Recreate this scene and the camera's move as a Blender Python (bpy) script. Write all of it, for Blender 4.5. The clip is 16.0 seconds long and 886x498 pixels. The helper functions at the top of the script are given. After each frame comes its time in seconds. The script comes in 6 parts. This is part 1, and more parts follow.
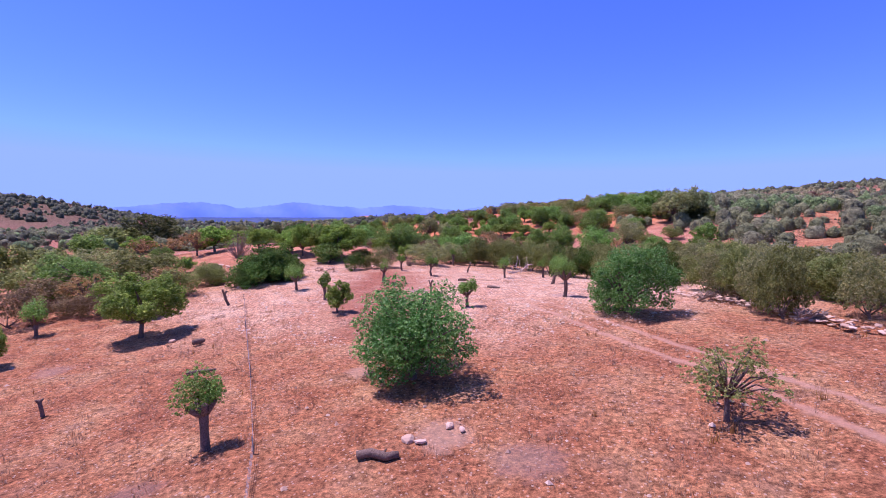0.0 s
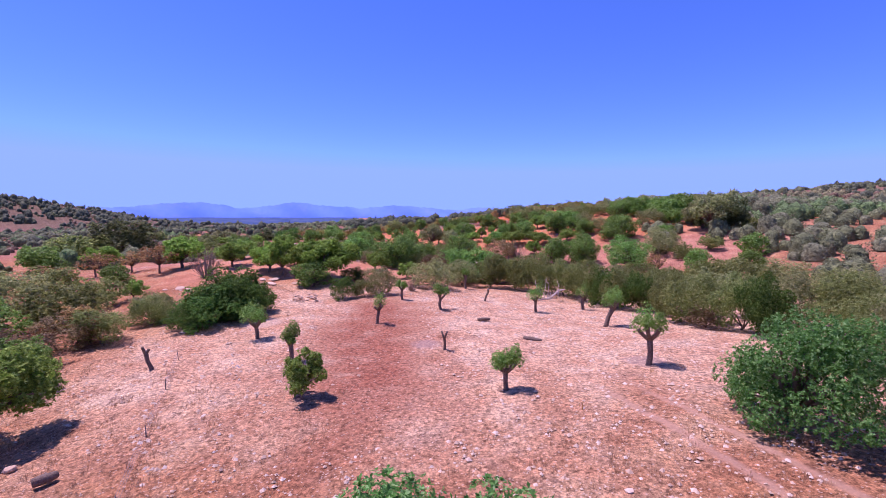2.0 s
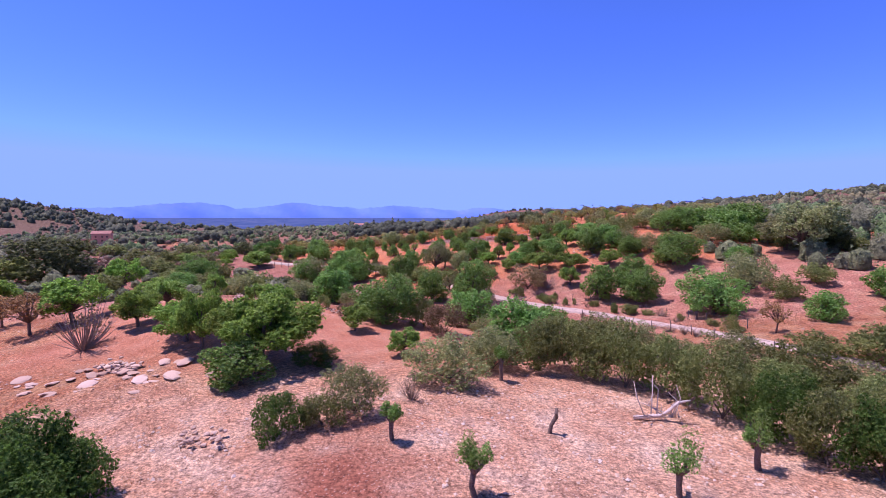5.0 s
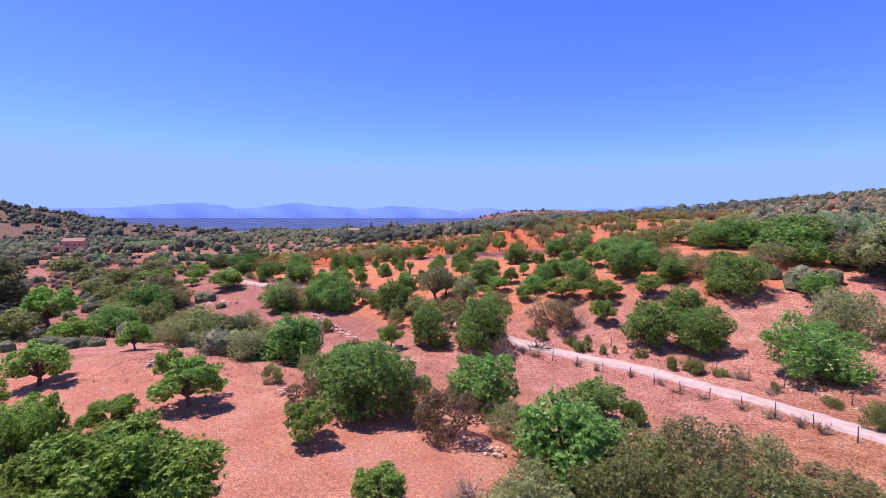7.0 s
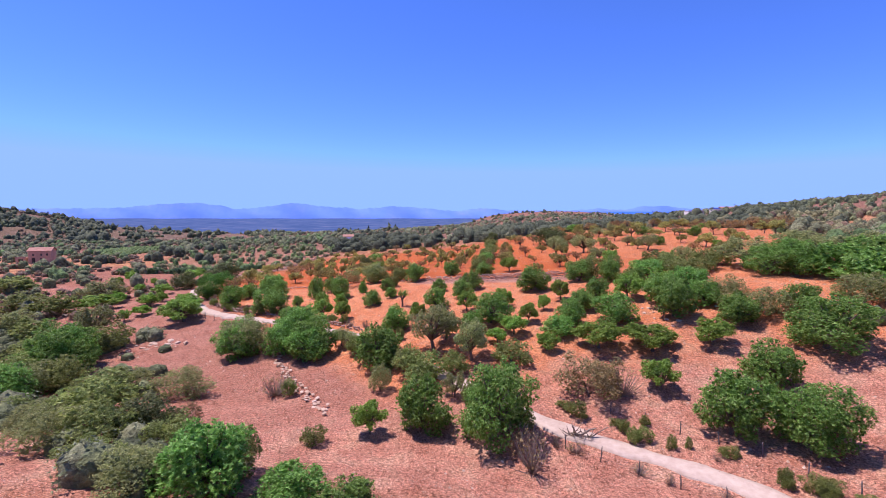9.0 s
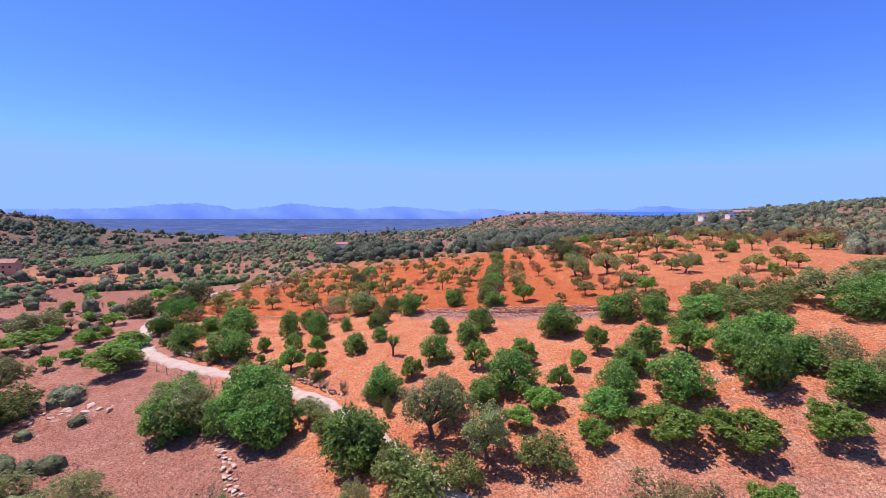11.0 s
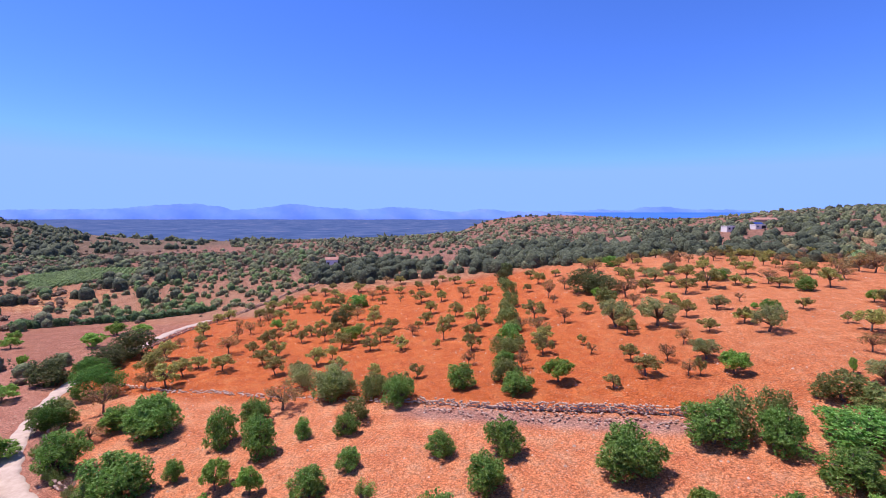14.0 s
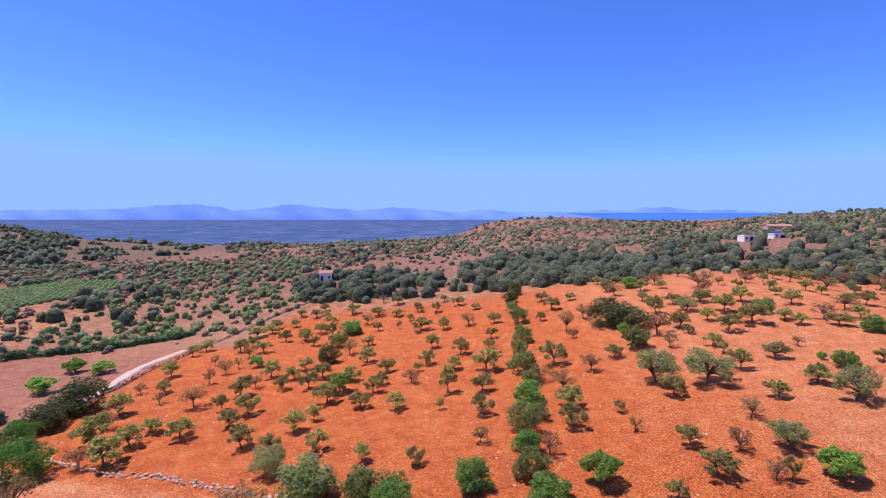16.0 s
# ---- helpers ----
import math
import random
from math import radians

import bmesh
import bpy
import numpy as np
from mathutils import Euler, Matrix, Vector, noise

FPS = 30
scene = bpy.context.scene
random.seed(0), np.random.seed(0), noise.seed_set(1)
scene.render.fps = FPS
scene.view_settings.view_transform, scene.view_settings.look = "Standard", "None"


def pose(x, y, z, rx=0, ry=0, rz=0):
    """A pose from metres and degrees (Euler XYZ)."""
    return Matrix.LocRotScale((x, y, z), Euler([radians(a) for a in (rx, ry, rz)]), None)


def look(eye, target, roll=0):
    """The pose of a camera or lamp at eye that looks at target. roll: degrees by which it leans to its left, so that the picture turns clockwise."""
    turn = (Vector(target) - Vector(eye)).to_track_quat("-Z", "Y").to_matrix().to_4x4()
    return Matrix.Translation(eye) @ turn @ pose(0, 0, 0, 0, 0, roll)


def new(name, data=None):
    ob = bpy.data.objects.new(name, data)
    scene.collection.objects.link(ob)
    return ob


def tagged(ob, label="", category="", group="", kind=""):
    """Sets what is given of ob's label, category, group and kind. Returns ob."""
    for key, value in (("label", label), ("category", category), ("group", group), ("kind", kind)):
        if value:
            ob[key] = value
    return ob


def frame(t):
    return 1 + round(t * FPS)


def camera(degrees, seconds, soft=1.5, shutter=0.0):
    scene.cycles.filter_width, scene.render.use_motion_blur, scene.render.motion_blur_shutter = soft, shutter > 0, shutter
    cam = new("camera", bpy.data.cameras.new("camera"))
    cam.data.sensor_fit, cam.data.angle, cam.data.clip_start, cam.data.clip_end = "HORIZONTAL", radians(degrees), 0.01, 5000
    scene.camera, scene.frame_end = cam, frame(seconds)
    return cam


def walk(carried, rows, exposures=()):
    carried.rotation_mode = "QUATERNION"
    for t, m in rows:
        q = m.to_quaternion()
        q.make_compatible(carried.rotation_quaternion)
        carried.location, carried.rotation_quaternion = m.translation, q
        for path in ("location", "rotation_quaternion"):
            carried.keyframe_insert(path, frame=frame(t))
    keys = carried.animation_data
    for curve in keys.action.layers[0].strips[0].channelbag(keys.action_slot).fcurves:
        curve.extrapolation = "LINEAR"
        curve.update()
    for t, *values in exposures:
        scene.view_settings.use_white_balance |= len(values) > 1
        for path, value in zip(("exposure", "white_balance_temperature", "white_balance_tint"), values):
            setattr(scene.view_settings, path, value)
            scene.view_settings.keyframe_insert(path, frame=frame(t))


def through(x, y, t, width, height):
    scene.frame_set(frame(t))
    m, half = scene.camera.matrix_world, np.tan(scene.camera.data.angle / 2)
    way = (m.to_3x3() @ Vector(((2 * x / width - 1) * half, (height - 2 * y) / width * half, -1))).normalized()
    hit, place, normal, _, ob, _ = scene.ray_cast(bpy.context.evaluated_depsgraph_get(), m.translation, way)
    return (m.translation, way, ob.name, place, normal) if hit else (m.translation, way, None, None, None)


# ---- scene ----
# ---------------------------------------------------------------- camera
cam = camera(87.3, 16.0, soft=0.5)
TILT, HEADING = -4.87, 0.45
FLIGHT = [  # seconds, x, y, z; the gimbal holds one heading
    (0, 0.00, 0.00, 7.00),
    (0.5, -0.23, 2.95, 7.30),
    (1, -0.52, 6.02, 7.63),
    (1.5, -0.88, 9.23, 7.94),
    (2, -1.26, 12.54, 8.27),
    (2.5, -1.64, 15.94, 8.62),
    (3, -1.97, 19.52, 9.02),
    (3.5, -2.31, 23.38, 9.46),
    (4, -2.56, 27.36, 9.92),
    (4.5, -2.78, 31.46, 10.43),
    (4.7, -2.84, 33.10, 10.65),
    (6.8, -3.15, 50.05, 13.08),
    (7, -3.15, 51.64, 13.31),
    (7.5, -3.14, 55.62, 13.90),
    (8, -3.13, 59.69, 14.54),
    (8.5, -3.15, 63.84, 15.22),
    (9, -3.23, 67.94, 15.89),
    (9.2, -3.27, 69.59, 16.15),
    (11.3, -3.59, 86.13, 19.22),
    (11.5, -3.61, 87.66, 19.54),
    (12, -3.65, 91.47, 20.35),
    (12.5, -3.65, 95.33, 21.17),
    (13, -3.69, 99.16, 22.06),
    (13.5, -3.81, 102.90, 22.96),
    (14, -3.93, 106.52, 23.89),
    (14.5, -4.07, 110.01, 24.86),
    (15, -4.24, 113.40, 25.89),
    (15.5, -4.43, 116.72, 26.98),
    (16, -4.64, 120.00, 28.10),
]
walk(cam, [(t, pose(x, y, z, 90 + TILT, 0, HEADING)) for t, x, y, z in FLIGHT],
     exposures=[(0.0, 0.42, 5050, 55), (4.5, 0.32, 5000, 52), (7.0, 0.54, 5130, 44), (9.0, 0.51, 5100, 33), (16.0, 0.46, 5080, 28)])

# ---------------------------------------------------------------- world and sun
SUN_ELEV, SUN_AZ = 68.0, 163.0   # azimuth of the sun, degrees from +x
world = bpy.data.worlds.new("world")
scene.world = world
world.use_nodes = True
wn = world.node_tree
sky = wn.nodes.new("ShaderNodeTexSky")
sky.sky_type, sky.sun_disc = "NISHITA", False
sky.sun_elevation, sky.sun_rotation = radians(SUN_ELEV), radians(90 - SUN_AZ)
sky.altitude, sky.air_density, sky.dust_density, sky.ozone_density = 1800, 1.0, 0.0, 6.0
tint = wn.nodes.new("ShaderNodeMix")
tint.data_type, tint.blend_type = "RGBA", "MULTIPLY"
tint.inputs[0].default_value, tint.inputs[7].default_value = 1.0, (0.86, 0.94, 1.22, 1)   # the deep blue of a clear summer noon
wn.links.new(sky.outputs[0], tint.inputs[6])
cap = wn.nodes.new("ShaderNodeMix")
cap.data_type, cap.blend_type = "RGBA", "DARKEN"
cap.inputs[0].default_value, cap.inputs[7].default_value = 1.0, (2.7, 4.1, 7.4, 1)   # the horizon stays blue in the dry haze
wn.links.new(tint.outputs[2], cap.inputs[6])
wn.links.new(cap.outputs[2], wn.nodes["Background"].inputs[0])
wn.nodes["Background"].inputs[1].default_value = 0.095
sun = new("sun", bpy.data.lights.new("sun", "SUN"))
sun.data.energy, sun.data.angle, sun.data.color = 4.7, radians(0.53), (1.0, 0.84, 0.62)
sun.matrix_world = look((0, 0, 60), (math.cos(radians(SUN_AZ + 180)) * 60 / math.tan(radians(SUN_ELEV)),
                                     math.sin(radians(SUN_AZ + 180)) * 60 / math.tan(radians(SUN_ELEV)), 0))

# ---------------------------------------------------------------- lie of the land
HILLS = [  # x, y, radius, height
    (-588, 560, 140, 17.42),
    (308, 560, 140, -5.30),
    (164, 288, 90, 1.96),
    (-700, 576, 90, 10.48),
    (-524, 880, 220, 9.36),
    (420, 448, 140, 14.23),
    (-140, 1008, 140, 5.89),
    (452, 720, 90, 7.38),
    (-700, 560, 140, 17.91),
    (236, 1080, 90, 17.88),
    (-484, 504, 90, 20.90),
    (356, 704, 220, 18.40),
    (260, 330, 120, 6.07),
    (360, 850, 130, -10.10),
    (130, 760, 70, 5.82),
    (170, 900, 60, 4.07),
    (110, 620, 60, 7.78),
    (-350, 650, 110, 1.61),
    (220, 560, 90, -10.42),
    (300, 760, 70, -0.54),
    (110, 1000, 60, 8.30),
    (60, 900, 60, 3.06),
    (90, 1120, 60, 19.05)]
RELIEF = np.array([  # swells and hollows every 30 m, x from -90, y from 10
    [0.59, -0.49, -1.32, -0.1, 0.95, 0.54, 0.31],
    [0.02, -0.78, -0.52, 0.22, -0.15, -0.34, -0.2],
    [0.01, -0.16, 1.18, 0.09, -1.91, -0.97, -0.27],
    [0.09, -0.65, -0.91, -2.4, -2.72, -0.49, 0.83],
    [-0.35, -1.19, -1.24, 0.22, 1.1, 1.4, 1.2],
    [-0.39, -0.48, -0.53, 0.92, 1.05, 1.1, 1.1],
    [-0.51, -0.28, -0.84, -0.37, 0.04, 0.85, 1.39],
    [-1.47, -0.83, -1.22, -0.61, 0.9, 1.38, 0.7],
    [-3.23, -1.87, -1.49, -0.95, 0.75, 1.44, 0.41]])
DELL = np.array([  # the folds of the valley every 15 m, x from -52.5, y from 66
    [-0.32, -0.7, -0.4, 0.18, -0.42, -0.38, 0.11],
    [-0.3, 0.5, 1.19, 0.53, 0.47, 1.08, 1.04],
    [0.12, 1.35, 1.15, -0.19, -0.79, -0.69, 0.16],
    [-0.2, -0.39, -1.63, -0.42, -0.14, -0.28, -0.34],
    [-0.65, -0.14, -0.84, 0.96, 0.18, 0.29, 0.22],
    [-0.12, 0.45, -0.2, -0.08, -0.39, -0.12, -0.07],
    [0.57, -0, 0.47, 0.61, -0.19, -0.04, -0]])


def ground_z(x, y):
    x, y = np.asarray(x, float), np.asarray(y, float)
    z = 0.51 + 3.284 * x / 100 - 18 / (1 + np.exp(-(y - 520) / 120))
    z = z - 38 / (1 + np.exp(-(y - 860) / 55)) / (1 + np.exp((x - 60) / 60))   # the brink above the plain
    for bx, by, r, a in HILLS:
        z = z + a * np.exp(-((x - bx) ** 2 + (y - by) ** 2) / (2 * r * r))
    gx = np.exp(-((x[..., None] - np.arange(-90, 91, 30)) ** 2) / 1152)
    gy = np.exp(-((y[..., None] - np.arange(10, 251, 30)) ** 2) / 1152)
    dx = np.exp(-((x[..., None] - np.arange(-52.5, 38, 15)) ** 2) / 288)
    dy = np.exp(-((y[..., None] - np.arange(66, 157, 15)) ** 2) / 288)
    lift = 1.61 / (1 + np.exp(-(np.clip(y, -500, 1500) - 85) / 12))   # the rise past the first hill
    z = z + lift * (1 - 1 / (1 + np.exp(-(np.clip(x, -400, 700) - 100) / 12)) / (1 + np.exp((np.clip(y, -500, 1500) - 290) / 25)))
    return z + np.einsum("...j,ji,...i->...", gy, RELIEF, gx) + np.einsum("...j,ji,...i->...", dy, DELL, dx)


def gz(x, y):
    return float(ground_z(x, y))

# ---------------------------------------------------------------- materials
def material(name, rough=0.9, spec=0.2):
    m = bpy.data.materials.new(name)
    m.use_nodes = True
    b = m.node_tree.nodes["Principled BSDF"]
    b.inputs["Roughness"].default_value = rough
    b.inputs["Specular IOR Level"].default_value = spec
    return m, m.node_tree, b


def add(nt, kind, **props):
    n = nt.nodes.new(kind)
    for key, value in props.items():
        n.inputs[key.replace("_", " ")].default_value = value
    return n


def ramp(nt, source, stops):
    r = nt.nodes.new("ShaderNodeValToRGB")
    e = r.color_ramp.elements
    while len(e) < len(stops):
        e.new(0.5)
    for el, (p, c) in zip(e, stops):
        el.position, el.color = p, (*c, 1)
    nt.links.new(source, r.inputs[0])
    return r.outputs[0]


def mix(nt, fac, a, b, how="MIX"):
    n = nt.nodes.new("ShaderNodeMix")
    n.data_type, n.blend_type = "RGBA", how
    for sock, v in ((n.inputs[0], fac), (n.inputs[6], a), (n.inputs[7], b)):
        if isinstance(v, bpy.types.NodeSocket):
            nt.links.new(v, sock)
        else:
            sock.default_value = v if isinstance(v, float) else (*v, 1)
    return n.outputs[2]


def math_node(nt, op, a, b=0.0, clamp=False):
    n = nt.nodes.new("ShaderNodeMath")
    n.operation, n.use_clamp = op, clamp
    for sock, v in zip(n.inputs, (a, b)):
        if isinstance(v, bpy.types.NodeSocket):
            nt.links.new(v, sock)
        else:
            sock.default_value = v
    return n.outputs[0]


def noise_at(nt, scale, detail=4.0, rough=0.6, where=None):
    n = add(nt, "ShaderNodeTexNoise", Scale=scale, Detail=detail, Roughness=rough)
    if where is None:
        where = nt.nodes.new("ShaderNodeNewGeometry").outputs["Position"]
    nt.links.new(where, n.inputs["Vector"])
    return n.outputs[0]


def bump(nt, b, height, strength, distance):
    n = add(nt, "ShaderNodeBump", Strength=strength, Distance=distance)
    nt.links.new(height, n.inputs["Height"])
    nt.links.new(n.outputs[0], b.inputs["Normal"])


def leaf_material(name, dark, mid, light, through=0.42):
    m, nt, b = material(name, 0.6, 0.22)
    g = nt.nodes.new("ShaderNodeNewGeometry")
    o = nt.nodes.new("ShaderNodeObjectInfo")
    c = ramp(nt, g.outputs["Random Per Island"], [(0.0, dark), (0.3, tuple(0.55 * u + 0.45 * v for u, v in zip(mid, dark))), (0.66, mid), (0.86, tuple(0.55 * u + 0.45 * v for u, v in zip(mid, light))), (1.0, light)])
    h = nt.nodes.new("ShaderNodeHueSaturation")
    nt.links.new(c, h.inputs["Color"])
    nt.links.new(math_node(nt, "MULTIPLY_ADD", o.outputs["Random"], 0.024), h.inputs["Hue"])
    h.inputs["Hue"].links[0].from_node.inputs[2].default_value = 0.494
    nt.links.new(math_node(nt, "MULTIPLY_ADD", o.outputs["Random"], 0.45), h.inputs["Value"])
    h.inputs["Value"].links[0].from_node.inputs[2].default_value = 0.8
    nt.links.new(h.outputs[0], b.inputs["Base Color"])
    t = nt.nodes.new("ShaderNodeBsdfTranslucent")
    nt.links.new(h.outputs[0], t.inputs[0])
    s = nt.nodes.new("ShaderNodeMixShader")
    s.inputs[0].default_value = through
    nt.links.new(b.outputs[0], s.inputs[1])
    nt.links.new(t.outputs[0], s.inputs[2])
    nt.links.new(s.outputs[0], nt.nodes["Material Output"].inputs[0])
    return m


def bark_material(name, a, b_, scale=18.0):
    m, nt, b = material(name, 0.95, 0.1)
    n = noise_at(nt, scale, 5.0)
    nt.links.new(ramp(nt, n, [(0.3, a), (0.7, b_)]), b.inputs["Base Color"])
    bump(nt, b, n, 0.6, 0.03)
    return m


def stone_material(name, a, b_, c):
    m, nt, b = material(name, 0.92, 0.2)
    o = nt.nodes.new("ShaderNodeObjectInfo")
    g = nt.nodes.new("ShaderNodeNewGeometry")
    r = math_node(nt, "FRACT", math_node(nt, "ADD", o.outputs["Random"], g.outputs["Random Per Island"]))
    base = ramp(nt, r, [(0.0, a), (0.5, b_), (1.0, c)])
    n = noise_at(nt, 9.0, 6.0)
    nt.links.new(mix(nt, math_node(nt, "MULTIPLY", n, 0.6), base, tuple(v * 0.7 for v in b_)), b.inputs["Base Color"])
    bump(nt, b, n, 0.5, 0.04)
    return m


LEAF_TONES = {  # dark, middle and light leaves
    "carob": ((0.105, 0.19, 0.026), (0.25, 0.4, 0.06), (0.5, 0.67, 0.19)),
    "fig": ((0.125, 0.205, 0.022), (0.3, 0.43, 0.055), (0.54, 0.67, 0.16)),
    "carob_glossy": ((0.062, 0.135, 0.022), (0.155, 0.31, 0.05), (0.4, 0.58, 0.19)),
    "lime": ((0.115, 0.19, 0.018), (0.28, 0.42, 0.045), (0.5, 0.65, 0.11)),
    "almond": ((0.16, 0.155, 0.036), (0.42, 0.38, 0.1), (0.8, 0.7, 0.22)),
    "rust": ((0.18, 0.1, 0.032), (0.4, 0.24, 0.09), (0.72, 0.48, 0.2)),
    "olive": ((0.18, 0.195, 0.055), (0.365, 0.375, 0.125), (0.6, 0.59, 0.25)),
    "shrub": ((0.145, 0.165, 0.036), (0.29, 0.325, 0.078), (0.5, 0.52, 0.165)),
    "mastic": ((0.05, 0.1, 0.012), (0.135, 0.245, 0.03), (0.27, 0.4, 0.075)),
    "dry": ((0.15, 0.095, 0.036), (0.34, 0.23, 0.09), (0.6, 0.44, 0.2)),
    "brush": ((0.15, 0.105, 0.042), (0.32, 0.23, 0.1), (0.52, 0.4, 0.2)),
    "oak": ((0.07, 0.088, 0.026), (0.175, 0.195, 0.06), (0.33, 0.34, 0.13)),
}
LEAF = {k: leaf_material(k + "_leaf", *v, through=0.1 if k == "dry" else 0.6) for k, v in LEAF_TONES.items()}


def canopy_material(name, dark, mid, light):
    """A far crown: every crown of its own tone, with clumps of leaves darker in the bump's dips and lighter on its
    rises.
    """
    m, nt, b = material(name, 0.8, 0.2)
    g = nt.nodes.new("ShaderNodeNewGeometry")
    own = [tuple(0.3 * u + 0.7 * v for u, v in zip(mid, dark)), tuple(0.65 * u + 0.35 * v for u, v in zip(mid, dark)), mid]
    c = ramp(nt, g.outputs["Random Per Island"], [(0.0, own[0]), (0.55, own[1]), (1.0, own[2])])
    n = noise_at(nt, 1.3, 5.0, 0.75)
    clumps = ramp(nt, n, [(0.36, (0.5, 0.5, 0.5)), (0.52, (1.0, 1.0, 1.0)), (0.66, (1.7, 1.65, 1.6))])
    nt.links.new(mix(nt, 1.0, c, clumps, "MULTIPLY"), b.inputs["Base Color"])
    bump(nt, b, n, 1.0, 0.9)
    return m


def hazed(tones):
    """Leaf colours of trees far off with haze painted in: duller and a little bluer."""
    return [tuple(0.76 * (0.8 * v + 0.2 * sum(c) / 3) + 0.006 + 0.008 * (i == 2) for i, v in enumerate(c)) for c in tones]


# far leaves and crowns carry the painted haze in their base colour
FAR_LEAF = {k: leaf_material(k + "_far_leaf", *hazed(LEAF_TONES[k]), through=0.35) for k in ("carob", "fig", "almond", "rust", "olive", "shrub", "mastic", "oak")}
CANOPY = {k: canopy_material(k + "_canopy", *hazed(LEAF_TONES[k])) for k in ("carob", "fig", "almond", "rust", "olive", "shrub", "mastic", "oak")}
BARK = bark_material("bark", (0.1, 0.068, 0.046), (0.25, 0.18, 0.13))
BLEACHED = bark_material("bleached_wood", (0.48, 0.38, 0.29), (0.74, 0.64, 0.53))
GREY_BARK = bark_material("weathered_wood", (0.2, 0.15, 0.1), (0.42, 0.33, 0.24))
STONE = stone_material("limestone", (0.4, 0.25, 0.15), (0.57, 0.4, 0.26), (0.72, 0.55, 0.39))
PEBBLE = stone_material("chalky_pebbles", (0.54, 0.36, 0.215), (0.7, 0.52, 0.345), (0.84, 0.69, 0.51))


def band(nt, coord, lo, hi, soft):
    """1 between lo and hi, 0 outside."""
    a = nt.nodes.new("ShaderNodeMapRange")
    nt.links.new(coord, a.inputs[0])
    a.inputs[1].default_value, a.inputs[2].default_value = lo - soft, lo + soft
    b = nt.nodes.new("ShaderNodeMapRange")
    nt.links.new(coord, b.inputs[0])
    b.inputs[1].default_value, b.inputs[2].default_value = hi - soft, hi + soft
    return math_node(nt, "SUBTRACT", a.outputs[0], b.outputs[0], True)


def ground_material():
    m, nt, b = material("dry_red_earth", 0.97, 0.1)
    pos = nt.nodes.new("ShaderNodeNewGeometry").outputs["Position"]
    sep = nt.nodes.new("ShaderNodeSeparateXYZ")
    nt.links.new(pos, sep.inputs[0])
    x, y = sep.outputs[0], sep.outputs[1]
    big = noise_at(nt, 0.06, 5.0, 0.6, pos)
    mid = noise_at(nt, 0.45, 6.0, 0.65, pos)
    fine = noise_at(nt, 11.0, 6.0, 0.75, pos)
    wob = math_node(nt, "MULTIPLY", math_node(nt, "SUBTRACT", big, 0.5), 34.0)
    xw, yw = math_node(nt, "ADD", x, wob), math_node(nt, "ADD", y, wob)
    # red-brown stubble, pale stony crest, orange tilled orchard soil, brown scrub far off
    stubble = ramp(nt, mid, [(0.3, (0.33, 0.128, 0.055)), (0.48, (0.48, 0.213, 0.088)), (0.6, (0.57, 0.31, 0.133)), (0.72, (0.66, 0.43, 0.2))])
    crest = ramp(nt, mid, [(0.3, (0.54, 0.275, 0.14)), (0.5, (0.76, 0.475, 0.265)), (0.7, (0.9, 0.685, 0.44))])
    orange = ramp(nt, mid, [(0.3, (0.42, 0.095, 0.018)), (0.52, (0.55, 0.145, 0.028)), (0.75, (0.65, 0.23, 0.055))])
    pale = ramp(nt, mid, [(0.3, (0.55, 0.175, 0.062)), (0.5, (0.67, 0.25, 0.093)), (0.7, (0.75, 0.365, 0.16))])
    scrub = ramp(nt, mid, [(0.3, (0.2, 0.093, 0.056)), (0.5, (0.3, 0.148, 0.087)), (0.7, (0.41, 0.235, 0.14))])
    on_crest = math_node(nt, "MULTIPLY", band(nt, yw, 29, 70, 7), band(nt, xw, -22, 34, 6))
    col = mix(nt, on_crest, stubble, crest)
    col = mix(nt, math_node(nt, "MULTIPLY", band(nt, yw, 113, 185, 6), band(nt, xw, -50, 120, 8)), col, pale)
    brink = math_node(nt, "ADD", y, math_node(nt, "MULTIPLY", math_node(nt, "MINIMUM", x, 19.0), 0.29))   # the terrace edge, where the orange soil begins
    upper = math_node(nt, "MULTIPLY", band(nt, brink, 155, 600, 1.2), band(nt, y, 100, 262, 5))
    col = mix(nt, math_node(nt, "MULTIPLY", upper, band(nt, xw, -70, 125, 6)), col, orange)
    light = ramp(nt, mid, [(0.3, (0.5, 0.155, 0.043)), (0.52, (0.61, 0.215, 0.072)), (0.75, (0.7, 0.32, 0.125))])
    col = mix(nt, math_node(nt, "MULTIPLY", band(nt, y, 150, 262, 4), band(nt, xw, 27, 130, 10)), col, light)
    foot = math_node(nt, "ADD", y, math_node(nt, "MULTIPLY", x, 0.29))   # stony strip along the foot of the terrace wall
    strip = math_node(nt, "MULTIPLY", band(nt, foot, 151.4, 154.2, 0.7), band(nt, x, -9, 19.5, 2))
    col = mix(nt, math_node(nt, "MULTIPLY", strip, 0.75), col, ramp(nt, mid, [(0.35, (0.3, 0.175, 0.135)), (0.65, (0.46, 0.29, 0.215))]))
    valley = ramp(nt, mid, [(0.3, (0.42, 0.175, 0.1)), (0.5, (0.58, 0.27, 0.16)), (0.62, (0.67, 0.37, 0.215)), (0.74, (0.75, 0.49, 0.3))])
    col = mix(nt, math_node(nt, "MULTIPLY", band(nt, yw, 88, 116, 5), band(nt, xw, -60, 70, 8)), col, valley)
    field = ramp(nt, mid, [(0.3, (0.53, 0.215, 0.105)), (0.5, (0.64, 0.285, 0.145)), (0.7, (0.71, 0.38, 0.21))])
